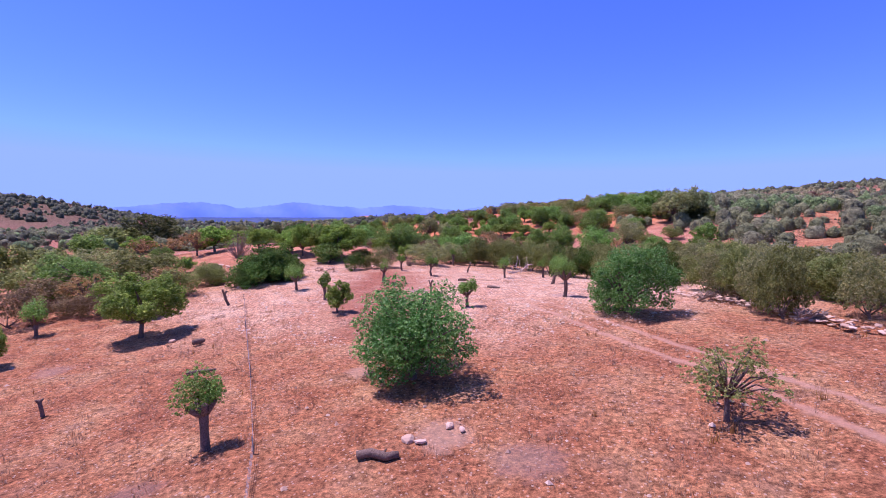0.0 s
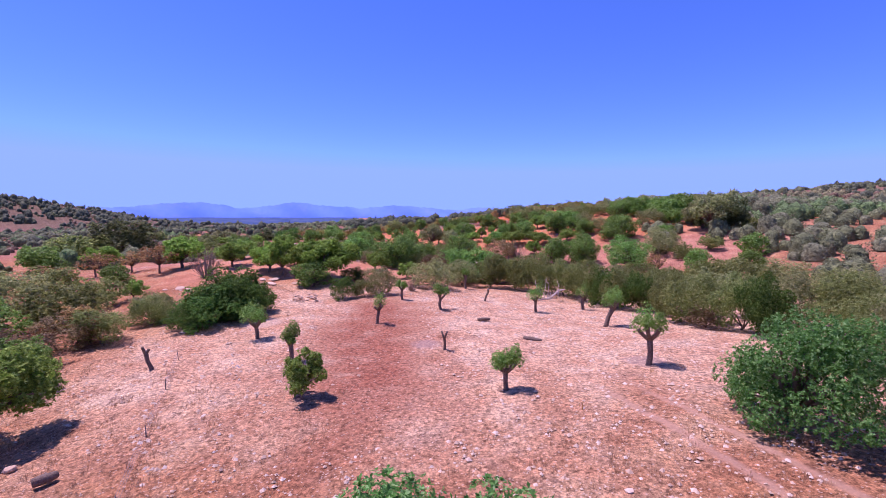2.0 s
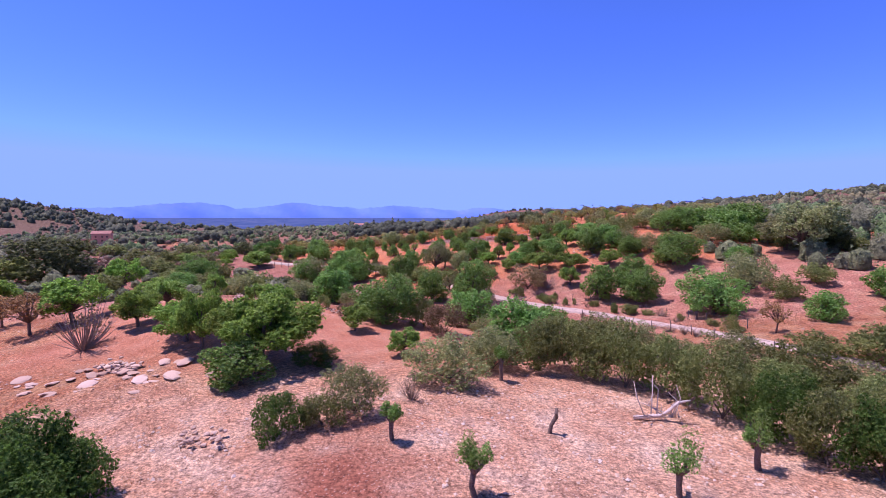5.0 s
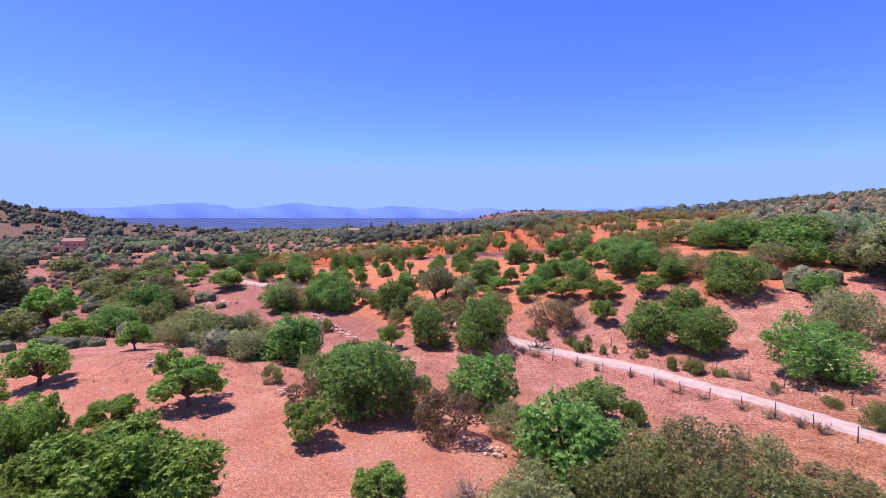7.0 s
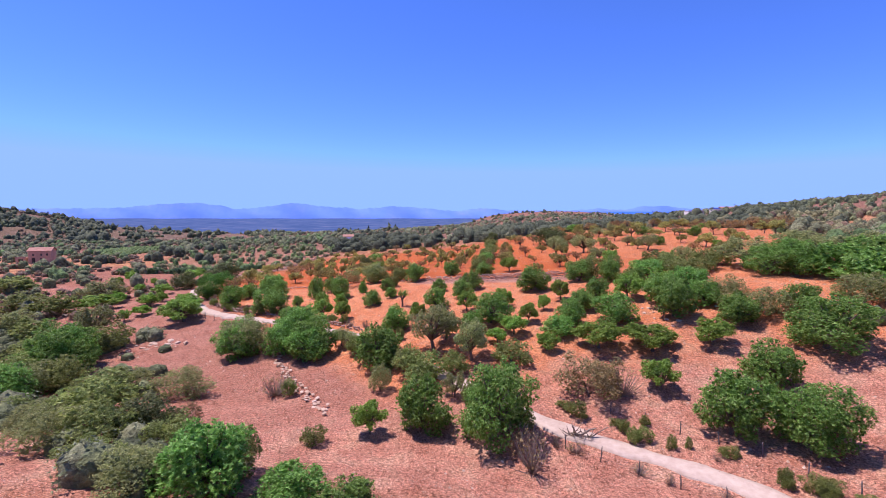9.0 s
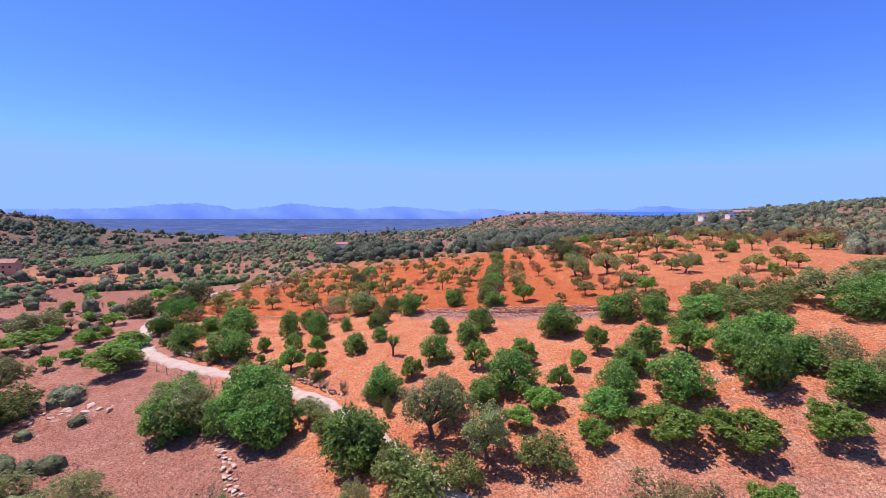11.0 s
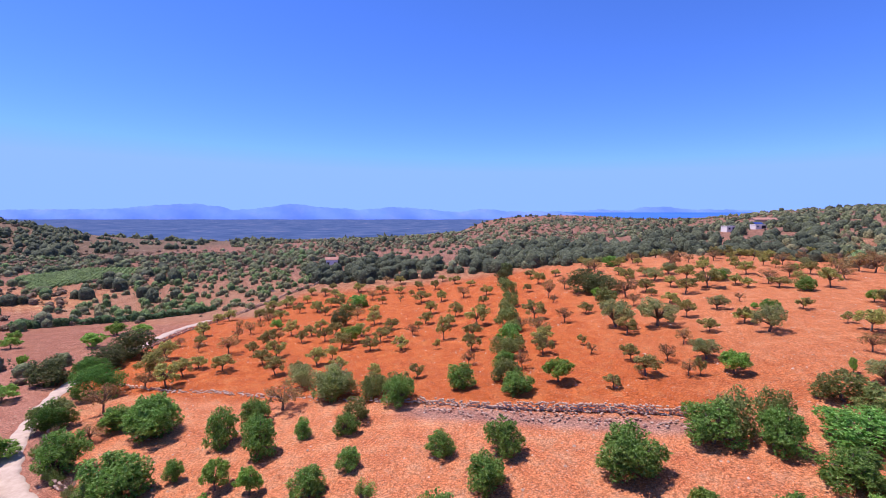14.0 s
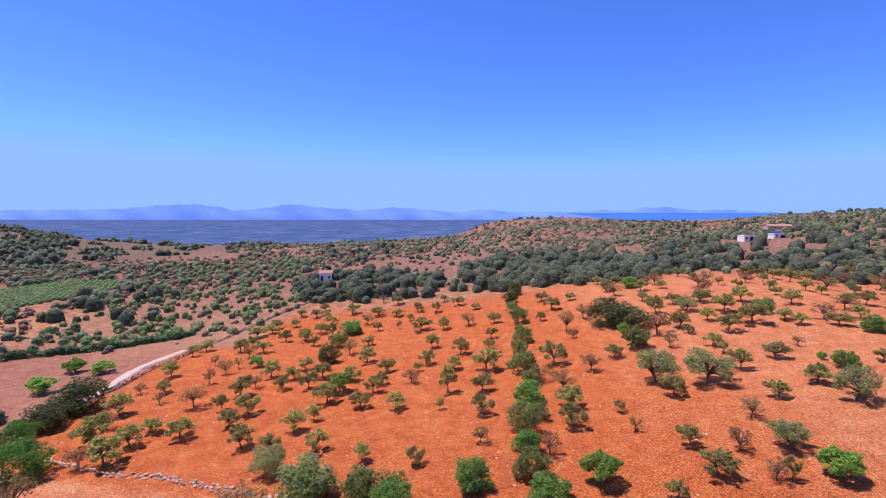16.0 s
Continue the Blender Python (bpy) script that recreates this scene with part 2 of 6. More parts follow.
    col = mix(nt, math_node(nt, "MULTIPLY", band(nt, y, 70, 90, 3), band(nt, xw, -40, 3, 4)), col, field)
    beige = ramp(nt, mid, [(0.3, (0.34, 0.155, 0.075)), (0.7, (0.48, 0.27, 0.145))])
    col = mix(nt, math_node(nt, "MULTIPLY", band(nt, y, 232, 306, 3), band(nt, x, -116, -54, 3)), col, beige)
    brown = ramp(nt, mid, [(0.3, (0.3, 0.115, 0.06)), (0.7, (0.46, 0.22, 0.125))])
    col = mix(nt, math_node(nt, "MULTIPLY", band(nt, yw, 150, 232, 6), band(nt, xw, -140, -66, 4)), col, brown)
    pink = ramp(nt, mid, [(0.3, (0.36, 0.145, 0.082)), (0.7, (0.53, 0.26, 0.16))])
    beyond = math_node(nt, "ADD", x, math_node(nt, "MULTIPLY", math_node(nt, "SUBTRACT", y, 140.0), 0.9))   # the fallow field past the lane
    col = mix(nt, math_node(nt, "MULTIPLY", band(nt, beyond, -240, -33, 2), band(nt, y, 110, 185, 6)), col, pink)
    col = mix(nt, band(nt, yw, 275, 5000, 25), col, scrub)
    maquis = ramp(nt, mid, [(0.3, (0.13, 0.095, 0.05)), (0.7, (0.27, 0.17, 0.1))])
    col = mix(nt, math_node(nt, "MULTIPLY", band(nt, y, 380, 3000, 40), band(nt, x, -4000, -230, 30)), col, maquis)
    grit = ramp(nt, fine, [(0.34, (0.34, 0.32, 0.32)), (0.52, (0.84, 0.83, 0.82)), (0.7, (1.35, 1.31, 1.26))])
    col = mix(nt, 1.0, col, grit, "MULTIPLY")
    # matted weeds in drifts, and a worn brown swathe over the hill
    drift = ramp(nt, noise_at(nt, 0.9, 9.0, 0.72, pos), [(0.5, (0.0, 0.0, 0.0)), (0.6, (0.5, 0.5, 0.5)), (0.72, (0.75, 0.75, 0.75))])
    near = math_node(nt, "SUBTRACT", 1.0, band(nt, y, 150, 9000, 30))
    even = math_node(nt, "MULTIPLY", math_node(nt, "MULTIPLY", band(nt, y, 70, 90, 3), band(nt, xw, -40, 3, 4)), 0.65)   # a smoother harrowed field
    near = math_node(nt, "MULTIPLY", near, math_node(nt, "SUBTRACT", 1.0, even))
    col = mix(nt, math_node(nt, "MULTIPLY", drift, near), col, (0.27, 0.125, 0.07))
    bend = math_node(nt, "ADD", math_node(nt, "ADD", x, math_node(nt, "MULTIPLY", wob, 0.2)), math_node(nt, "MULTIPLY", math_node(nt, "SUBTRACT", y, 45.0), 0.12))
    swathe = math_node(nt, "MULTIPLY", band(nt, bend, -10.5, -3.0, 2.5), band(nt, y, 30, 60, 5))
    col = mix(nt, math_node(nt, "MULTIPLY", swathe, ramp(nt, mid, [(0.3, (0.95, 0.95, 0.95)), (0.55, (0.85, 0.85, 0.85)), (0.7, (0.4, 0.4, 0.4))])), col, (0.3, 0.108, 0.055))
    clods = ramp(nt, noise_at(nt, 4.5, 5.0, 0.75, pos), [(0.36, (0.4, 0.37, 0.37)), (0.51, (1.0, 1.0, 1.0)), (0.64, (1.5, 1.47, 1.44))])
    col = mix(nt, math_node(nt, "SUBTRACT", 1.0, even), col, clods, "MULTIPLY")
    vor = add(nt, "ShaderNodeTexVoronoi", Scale=5.5)
    nt.links.new(pos, vor.inputs["Vector"])
    chip = math_node(nt, "LESS_THAN", vor.outputs["Distance"], 0.2)
    col = mix(nt, math_node(nt, "MULTIPLY", chip, 0.45), col, (0.72, 0.55, 0.4))
    # ashen rings of burnt heaps, trodden spots and two wheel ruts
    frayed = math_node(nt, "MULTIPLY", math_node(nt, "SUBTRACT", noise_at(nt, 1.8, 5.0, 0.7, pos), 0.5), 1.6)
    for cx, cy, r, tone in ((2.3, 12.3, 1.0, (0.3, 0.19, 0.14)), (-0.1, 14.1, 0.9, (0.5, 0.34, 0.22)), (-8.7, 12.2, 0.7, (0.3, 0.19, 0.14)), (-21.5, 24.5, 0.8, (0.32, 0.2, 0.15)),
                            (-4.0, 20.5, 0.6, (0.5, 0.34, 0.22)), (-2.6, 42.0, 0.9, (0.34, 0.24, 0.2)), (9.5, 37.2, 1.1, (0.34, 0.24, 0.2)), (-16, 49, 1.6, (0.52, 0.38, 0.27))):
        dx, dy = math_node(nt, "SUBTRACT", x, cx), math_node(nt, "SUBTRACT", y, cy)
        d = math_node(nt, "SQRT", math_node(nt, "ADD", math_node(nt, "MULTIPLY", dx, dx), math_node(nt, "MULTIPLY", dy, dy)))
        hit = ramp(nt, math_node(nt, "SUBTRACT", r + 0.5, math_node(nt, "ADD", d, frayed)), [(0.3, (0.0, 0.0, 0.0)), (0.75, (0.5, 0.5, 0.5))])
        col = mix(nt, hit, col, tone)
    for off in (15.2, 16.9):
        d = math_node(nt, "ABSOLUTE", math_node(nt, "ADD", math_node(nt, "SUBTRACT", math_node(nt, "MULTIPLY_ADD", y, 0.27), off), math_node(nt, "ADD", x, math_node(nt, "MULTIPLY", frayed, 0.25))))
        hit = math_node(nt, "MULTIPLY", ramp(nt, d, [(0.08, (0.75, 0.75, 0.75)), (0.3, (0.0, 0.0, 0.0))]), band(nt, y, 6, 33, 3))
        col = mix(nt, hit, col, (0.52, 0.31, 0.19))
    nt.links.new(col, b.inputs["Base Color"])
    bump(nt, b, math_node(nt, "ADD", fine, mid), 0.8, 0.14)
    return m


# ---------------------------------------------------------------- mesh helpers
def mesh_of(name, verts, faces, mat, smooth=False):
    me = bpy.data.meshes.new(name)
    me.from_pydata(verts.tolist() if isinstance(verts, np.ndarray) else verts, [], faces.tolist() if isinstance(faces, np.ndarray) else faces)
    me.materials.append(mat)
    if smooth:
        me.shade_smooth()
    return me


def child(name, me, parent, label=""):
    ob = new(name, me)
    ob.parent = parent
    return tagged(ob, label)


def joined(pieces):
    """Verts and faces of several (verts, faces) as one."""
    vs, fs, k = [], [], 0
    for v, f in pieces:
        vs.append(np.asarray(v, float))
        fs += [[i + k for i in q] for q in f]
        k += len(v)
    return np.concatenate(vs), fs


def tube(points, radii, sides=6):
    points = np.asarray(points, float)
    vs, fs = [], []
    for i, (p, r) in enumerate(zip(points, radii)):
        d = points[min(i + 1, len(points) - 1)] - points[max(i - 1, 0)]
        d = d / (np.linalg.norm(d) + 1e-9)
        a = np.cross(d, (0.31, 0.95, 0.1))
        a /= np.linalg.norm(a) + 1e-9
        c = np.cross(d, a)
        for k in range(sides):
            t = 2 * math.pi * k / sides
            vs.append(p + r * (math.cos(t) * a + math.sin(t) * c))
    for i in range(len(points) - 1):
        for k in range(sides):
            n = (k + 1) % sides
            fs.append([i * sides + k, i * sides + n, (i + 1) * sides + n, (i + 1) * sides + k])
    fs.append(list(range(sides))[::-1])
    fs.append([(len(points) - 1) * sides + k for k in range(sides)])
    return np.array(vs), fs


def leaves(rng, centres, radii, n, size, fill=0.35, per=6, folded=True):
    """About n leaves in sprigs of a few, over and inside ellipsoid lobes."""
    centres, radii = np.asarray(centres, float), np.asarray(radii, float)
    area = radii[:, 0] * radii[:, 2]
    m = max(1, n // per)
    which = rng.choice(len(centres), m, p=area / area.sum())
    d = rng.normal(size=(m, 3))
    d /= np.linalg.norm(d, axis=1)[:, None]
    r = np.where(rng.random(m) < fill, 0.35 + 0.6 * rng.random(m), 0.84 + 0.3 * rng.random(m) ** 2)
    p = centres[which] + d * radii[which] * r[:, None]
    axis_ = d + rng.normal(size=(m, 3)) * 0.45 + np.array((0, 0, 0.45))
    axis_ /= np.linalg.norm(axis_, axis=1)[:, None]
    u = np.cross(axis_, rng.normal(size=(m, 3)))
    u /= np.linalg.norm(u, axis=1)[:, None]
    w = np.cross(axis_, u)
    t = (np.arange(per) / per * 6.283)[None, :] + rng.uniform(0, 6.283, (m, 1)) + rng.normal(size=(m, per)) * 0.3
    rad = np.cos(t)[..., None] * u[:, None] + np.sin(t)[..., None] * w[:, None]
    lift = rng.uniform(0.1, 0.8, (m, per))[..., None]
    way = rad + lift * axis_[:, None]
    way /= np.linalg.norm(way, axis=2)[..., None]
    across = np.cross(way, axis_[:, None])
    across /= np.linalg.norm(across, axis=2)[..., None] + 1e-9
    s = size * rng.uniform(0.7, 1.3, (m, per))[..., None]
    base = p[:, None] + axis_[:, None] * s * rng.uniform(-0.6, 0.8, (m, per))[..., None]
    nrm = np.cross(across, way)
    if not folded:
        foot = across * s * 0.62
        v = np.stack([base - foot, base + foot, base + way * s * 2.1], 2).reshape(-1, 3)
    else:
        nrm = np.cross(across, way)
        mid = base + way * s * 1.05
        v = np.stack([base, mid + across * s * 0.55 + nrm * s * 0.12, base + way * s * 2.0, mid - across * s * 0.55 + nrm * s * 0.12], 2).reshape(-1, 3)
    v[:, 2] = np.maximum(v[:, 2], 0.02)
    return v, np.arange(len(v)).reshape(-1, 4 if folded else 3)


def crown_lobes(rng, kind):
    """Lobes of a crown one metre wide and one metre high: large masses with smaller sprays pushed out of them."""
    n, lo, hi, rad = {"dry": (9, 0.3, 0.75, (0.14, 0.24)), "shrub": (12, 0.2, 0.7, (0.16, 0.26)), "almond": (11, 0.44, 0.84, (0.1, 0.19)),
                      "spread": (14, 0.36, 0.82, (0.12, 0.21))}.get(kind, (18, 0.16, 0.8, (0.15, 0.25)))
    cs, rs = [], []
    skew = rng.normal(size=2) * 0.05
    for i in range(n):
        t = 2.4 * i + rng.random() * 1.2
        z = lo + (hi - lo) * (i + rng.random()) / n
        k = (z - lo) / (hi - lo)
        reach = 0.37 * math.sqrt(max(0.06, 1 - (1.5 * k - 0.55) ** 2)) * rng.uniform(0.62, 1.12)
        cs.append((reach * math.cos(t) + skew[0] * k, reach * math.sin(t) + skew[1] * k, z))
        r = rad[0] + (rad[1] - rad[0]) * rng.random()
        rs.append((r * rng.uniform(0.85, 1.15), r * rng.uniform(0.85, 1.15), r * rng.uniform(0.7, 0.95)))
    for i in range(n):   # sprays
        c, r = np.array(cs[i]), rs[i][0]
        d = c - (0, 0, 0.42) + rng.normal(size=3) * 0.12
        d /= np.linalg.norm(d) + 1e-9
        cs.append(tuple(c + d * r * rng.uniform(0.55, 0.95)))
        rs.append((r * 0.4, r * 0.4, r * 0.38))
    return cs, rs


def limbs(rng, centres, stem, thick):
    """A tapered trunk that splits into a limb towards each lobe."""
    parts = []
    lean = rng.normal(size=2) * 0.03
    top = np.array((lean[0], lean[1], stem))
    parts.append(tube([(0, 0, -0.08), (lean[0] * 0.3, lean[1] * 0.3, stem * 0.3), tuple(top), (lean[0], lean[1], stem * 1.25)],
                      [thick * 1.35, thick, thick * 0.85, thick * 0.5], 7))
    for c in centres:
        c = np.array(c)
        mid = top + (c - top) * 0.5 + np.array((0, 0, 0.05)) + rng.normal(size=3) * 0.03
        parts.append(tube([top - (0, 0, 0.05), mid, c], [thick * 0.55, thick * 0.33, thick * 0.1], 5))
    return joined(parts)




def tree_meshes(species, n, size, stem, thick, shape, variants, fill=0.35, limbed=True, seed=1, folded=False):
    out = []
    for k in range(variants):
        rng = np.random.default_rng(seed * 100 + k)
        cs, rs = crown_lobes(rng, shape)
        v, f = leaves(rng, cs, rs, n, size, fill, folded=folded)
        wide = 2 * np.percentile(np.hypot(v[:, 0] - v[:, 0].mean(), v[:, 1] - v[:, 1].mean()), 93)
        fit = np.array((1 / wide, 1 / wide, 1 / np.percentile(v[:, 2], 99.3)))   # one metre wide and high
        v, cs = v * fit, [tuple(np.array(c) * fit) for c in cs]
        crown = mesh_of(species + "_crown", v, f, LEAF[species])
        if shape == "dry":   # upright fans of bare twigs
            tips = np.array(cs)[rng.integers(len(cs), size=90)] + rng.normal(size=(90, 3)) * 0.12
            tv, tf = joined([tube([(0.04 * t[0], 0.04 * t[1], -0.05), (t[0] * 0.6, t[1] * 0.6, t[2] * 0.45), tuple(t)], [0.012, 0.008, 0.003], 3) for t in tips])
            out.append((mesh_of(species + "_twigs", tv, tf, GREY_BARK), crown))
            continue
        tv, tf = limbs(rng, cs if limbed else cs[:4], stem, thick)
        out.append((mesh_of(species + "_trunk", tv, tf, BARK, True), crown))
    return out


KINDS = {  # two to six forms of each kind, one metre wide and high
    "carob_near": tree_meshes("carob_glossy", 46000, 0.0098, 0.2, 0.035, "round", 2, 0.3, True, 1, True),
    "carob": tree_meshes("carob", 13000, 0.0198, 0.18, 0.035, "round", 5, 0.3, True, 2),
    "fig": tree_meshes("fig", 10000, 0.0212, 0.28, 0.035, "spread", 4, 0.4, True, 3),
    "lime": tree_meshes("lime", 9000, 0.0225, 0.28, 0.035, "spread", 3, 0.4, True, 4),
    "almond": tree_meshes("almond", 3400, 0.027, 0.38, 0.03, "almond", 6, 0.6, True, 5),
    "rust": tree_meshes("rust", 2600, 0.018, 0.36, 0.03, "almond", 4, 0.7, True, 6),
    "olive": tree_meshes("olive", 11000, 0.0152, 0.3, 0.04, "spread", 3, 0.5, True, 7),
    "shrub": tree_meshes("shrub", 6500, 0.0225, 0.1, 0.025, "shrub", 5, 0.35, False, 8),
    "fig_near": tree_meshes("fig", 22000, 0.0145, 0.26, 0.03, "spread", 2, 0.4, True, 10, True),
    "thin": tree_meshes("shrub", 3000, 0.0145, 0.34, 0.028, "spread", 1, 0.8, True, 11, True),
    "thicket": tree_meshes("dry", 900, 0.016, 0.1, 0.02, "dry", 3, 0.8, False, 12),
    "mastic": tree_meshes("mastic", 20000, 0.013, 0.1, 0.02, "shrub", 2, 0.3, False, 13),
    "shrub_near": tree_meshes("shrub", 17000, 0.0135, 0.1, 0.025, "shrub", 4, 0.35, False, 14),
    "lime_near": tree_meshes("lime", 24000, 0.0142, 0.28, 0.035, "spread", 2, 0.4, True, 15),
    "carob_big": tree_meshes("carob", 26000, 0.0138, 0.18, 0.035, "round", 2, 0.3, True, 16),
    "carob_far": tree_meshes("carob", 5200, 0.031, 0.18, 0.035, "round", 4, 0.3, False, 22),
    "fig_far": tree_meshes("fig", 3600, 0.034, 0.28, 0.035, "spread", 3, 0.4, False, 23),
    "shrub_far": tree_meshes("shrub", 3200, 0.033, 0.1, 0.025, "shrub", 4, 0.35, False, 24),
    "wild_olive": tree_meshes("olive", 15000, 0.0132, 0.1, 0.025, "shrub", 3, 0.35, False, 18),
    "brush": tree_meshes("brush", 11000, 0.0148, 0.1, 0.022, "shrub", 3, 0.55, False, 17),
    "oak": tree_meshes("oak", 11000, 0.02, 0.2, 0.04, "round", 4, 0.3, False, 9),
}
ABOUT = {
    "carob_near": ("dense round carob tree with glossy green leaves", "tree"),
    "carob": ("dense round green carob tree on dry soil", "tree"),
    "fig": ("spreading green fig tree with broad leaves", "tree"),
    "lime": ("yellow-green almond tree in leaf on dry ground", "tree"),
    "almond": ("small sparse olive-green almond tree on red soil", "tree"),
    "rust": ("withered brown almond tree with thin leaves", "tree"),
    "olive": ("grey-green wild olive tree with twisted limbs", "tree"),
    "fig_near": ("spreading green fig tree casting a round shadow", "tree"),
    "thin": ("thin open tree with drooping sparse leaves and dry pods", "tree"),
    "thicket": ("leafless grey-brown thorny bush of dry twigs", "bush"),
    "mastic": ("deep green dense mastic bush beside the slope", "shrub"),
    "shrub": ("dense olive-green mastic shrub in the scrub belt", "shrub"),
    "oak": ("dark evergreen holm oak in the wood", "tree"),
    "wild_olive": ("bushy grey-green wild olive shrub in the scrub", "shrub"),
    "brush": ("brownish half-withered bush on dry ground", "bush"),
}
NAMES = {"carob_near": "carob_tree", "carob": "carob_tree", "fig": "fig_tree", "lime": "almond_tree", "almond": "almond_tree",
         "rust": "almond_tree", "olive": "olive_tree", "shrub": "mastic_shrub", "fig_near": "fig_tree", "thin": "carob_sapling",
         "thicket": "dry_bush", "mastic": "mastic_shrub", "oak": "holm_oak", "brush": "withered_bush", "wild_olive": "wild_olive_shrub"}
plant_rng = random.Random(5)


def plant(kind, x, y, w, h, group=""):
    away = abs(x + 2) > 52 or y > 176
    close = abs(x + 2) < 30 and y < 98
    form = kind + "_far" if away and kind in ("carob", "fig", "shrub") else kind + "_near" if close and kind in ("shrub", "lime") else kind
    if kind == "carob" and w > 5.6 and not away:
        form = "carob_big"
    trunk, crown = plant_rng.choice(KINDS[form])
    e = new(NAMES[kind])
    e.matrix_world = pose(x, y, gz(x, y) - 0.05, 0, 0, plant_rng.uniform(0, 360)) @ Matrix.Diagonal((w, w, h, 1))
    child("trunk", trunk, e)
    child("crown", crown, e)
    label, cat = ABOUT[kind]
    return tagged(e, label, cat, group)


def orchard(kind, group, spots):
    for x, y, w, h in spots:
        plant(kind, x, y, w, h, group)


# ---------------------------------------------------------------- ground sheet
def axis(lo, near_lo, near_hi, hi, step, grow):
    out = list(np.arange(near_lo, near_hi + step, step))
    s = step
    while out[-1] < hi:
        s *= grow
        out.append(out[-1] + s)
    s = step
    while out[0] > lo:
        s *= grow
        out.insert(0, out[0] - s)
    return np.array(out)


def roughness(x, y):
    """Clods and small swells of the tilled ground."""
    return (0.05 * np.sin(x * 1.3 + 2 * np.sin(y * 0.37)) * np.sin(y * 1.1 + 1.7 * np.sin(x * 0.29))
            + 0.04 * np.sin(x * 2.9 + y * 1.7 + np.sin(x * 0.8)) + 0.1 * np.sin(x * 0.23 + y * 0.31) * np.sin(y * 0.19 - x * 0.11))


def build_ground():
    ax, ay = axis(-4800, -60, 80, 4800, 1.2, 1.06), axis(-300, -4, 165, 4700, 1.2, 1.05)
    gx, gy = np.meshgrid(ax, ay)
    z = ground_z(gx, gy) + roughness(gx, gy)
    far = np.clip((gy - 1250) / 700, 0, 1)
    z = z * (1 - far) - 90 * far
    v = np.stack([gx, gy, z], -1).reshape(-1, 3)
    nx, ny = len(ax), len(ay)
    i = np.arange(nx * ny).reshape(ny, nx)
    f = np.stack([i[:-1, :-1], i[:-1, 1:], i[1:, 1:], i[1:, :-1]], -1).reshape(-1, 4)
    ob = new("ground", mesh_of("ground", v, f, ground_material(), True))
    tagged(ob, "dry red-brown earth with stubble and stones", "ground", kind="structure")


build_ground()
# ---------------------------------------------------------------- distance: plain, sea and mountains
# Far surfaces with haze put into their colour; they glow without being lamps.
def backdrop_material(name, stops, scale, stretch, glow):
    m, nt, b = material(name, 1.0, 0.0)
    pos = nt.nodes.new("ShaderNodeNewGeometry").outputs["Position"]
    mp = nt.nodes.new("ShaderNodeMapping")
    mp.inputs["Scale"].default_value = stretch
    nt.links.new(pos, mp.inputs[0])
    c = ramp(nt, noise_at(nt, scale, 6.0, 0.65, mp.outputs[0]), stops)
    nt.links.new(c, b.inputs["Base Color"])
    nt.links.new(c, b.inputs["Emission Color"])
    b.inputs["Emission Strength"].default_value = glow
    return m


def sheet(name, xs, ys, height, mat, label, cat):
    gx, gy = np.meshgrid(np.asarray(xs, float), np.asarray(ys, float))
    v = np.stack([gx, gy, height(gx, gy)], -1).reshape(-1, 3)
    i = np.arange(gx.size).reshape(gx.shape)
    f = np.stack([i[:-1, :-1], i[:-1, 1:], i[1:, 1:], i[1:, :-1]], -1).reshape(-1, 4)
    return tagged(new(name, mesh_of(name, v, f, mat, True)), label, cat, kind="structure")


# haze is painted into the plain's blue tones; plain and bay glow a little
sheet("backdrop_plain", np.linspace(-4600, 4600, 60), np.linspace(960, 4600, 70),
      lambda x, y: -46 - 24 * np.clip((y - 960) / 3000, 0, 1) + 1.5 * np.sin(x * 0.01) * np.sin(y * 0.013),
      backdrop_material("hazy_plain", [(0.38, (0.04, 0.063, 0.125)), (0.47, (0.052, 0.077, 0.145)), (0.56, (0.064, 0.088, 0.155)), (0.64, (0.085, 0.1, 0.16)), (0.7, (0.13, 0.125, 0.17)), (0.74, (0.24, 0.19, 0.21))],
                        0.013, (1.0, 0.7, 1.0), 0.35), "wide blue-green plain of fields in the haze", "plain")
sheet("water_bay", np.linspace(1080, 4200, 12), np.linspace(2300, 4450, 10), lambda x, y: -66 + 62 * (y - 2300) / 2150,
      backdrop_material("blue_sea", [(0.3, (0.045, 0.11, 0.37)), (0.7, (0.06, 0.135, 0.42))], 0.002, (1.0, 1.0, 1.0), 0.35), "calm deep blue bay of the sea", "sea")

RIDGE = [(-5000, 6), (-4050, 22), (-3500, 24), (-3150, 30), (-2820, 62), (-2420, 78), (-2150, 45), (-2040, 14), (-1790, 34), (-1480, 78), (-1180, 40),
         (-960, 30), (-840, 16), (-500, 46), (-240, 28), (80, -4), (340, 28), (600, 4), (1150, 2), (1460, 22), (1700, 8), (1870, 44), (2120, 46), (2290, 22),
         (2700, 20), (3020, 4), (3300, -14)]


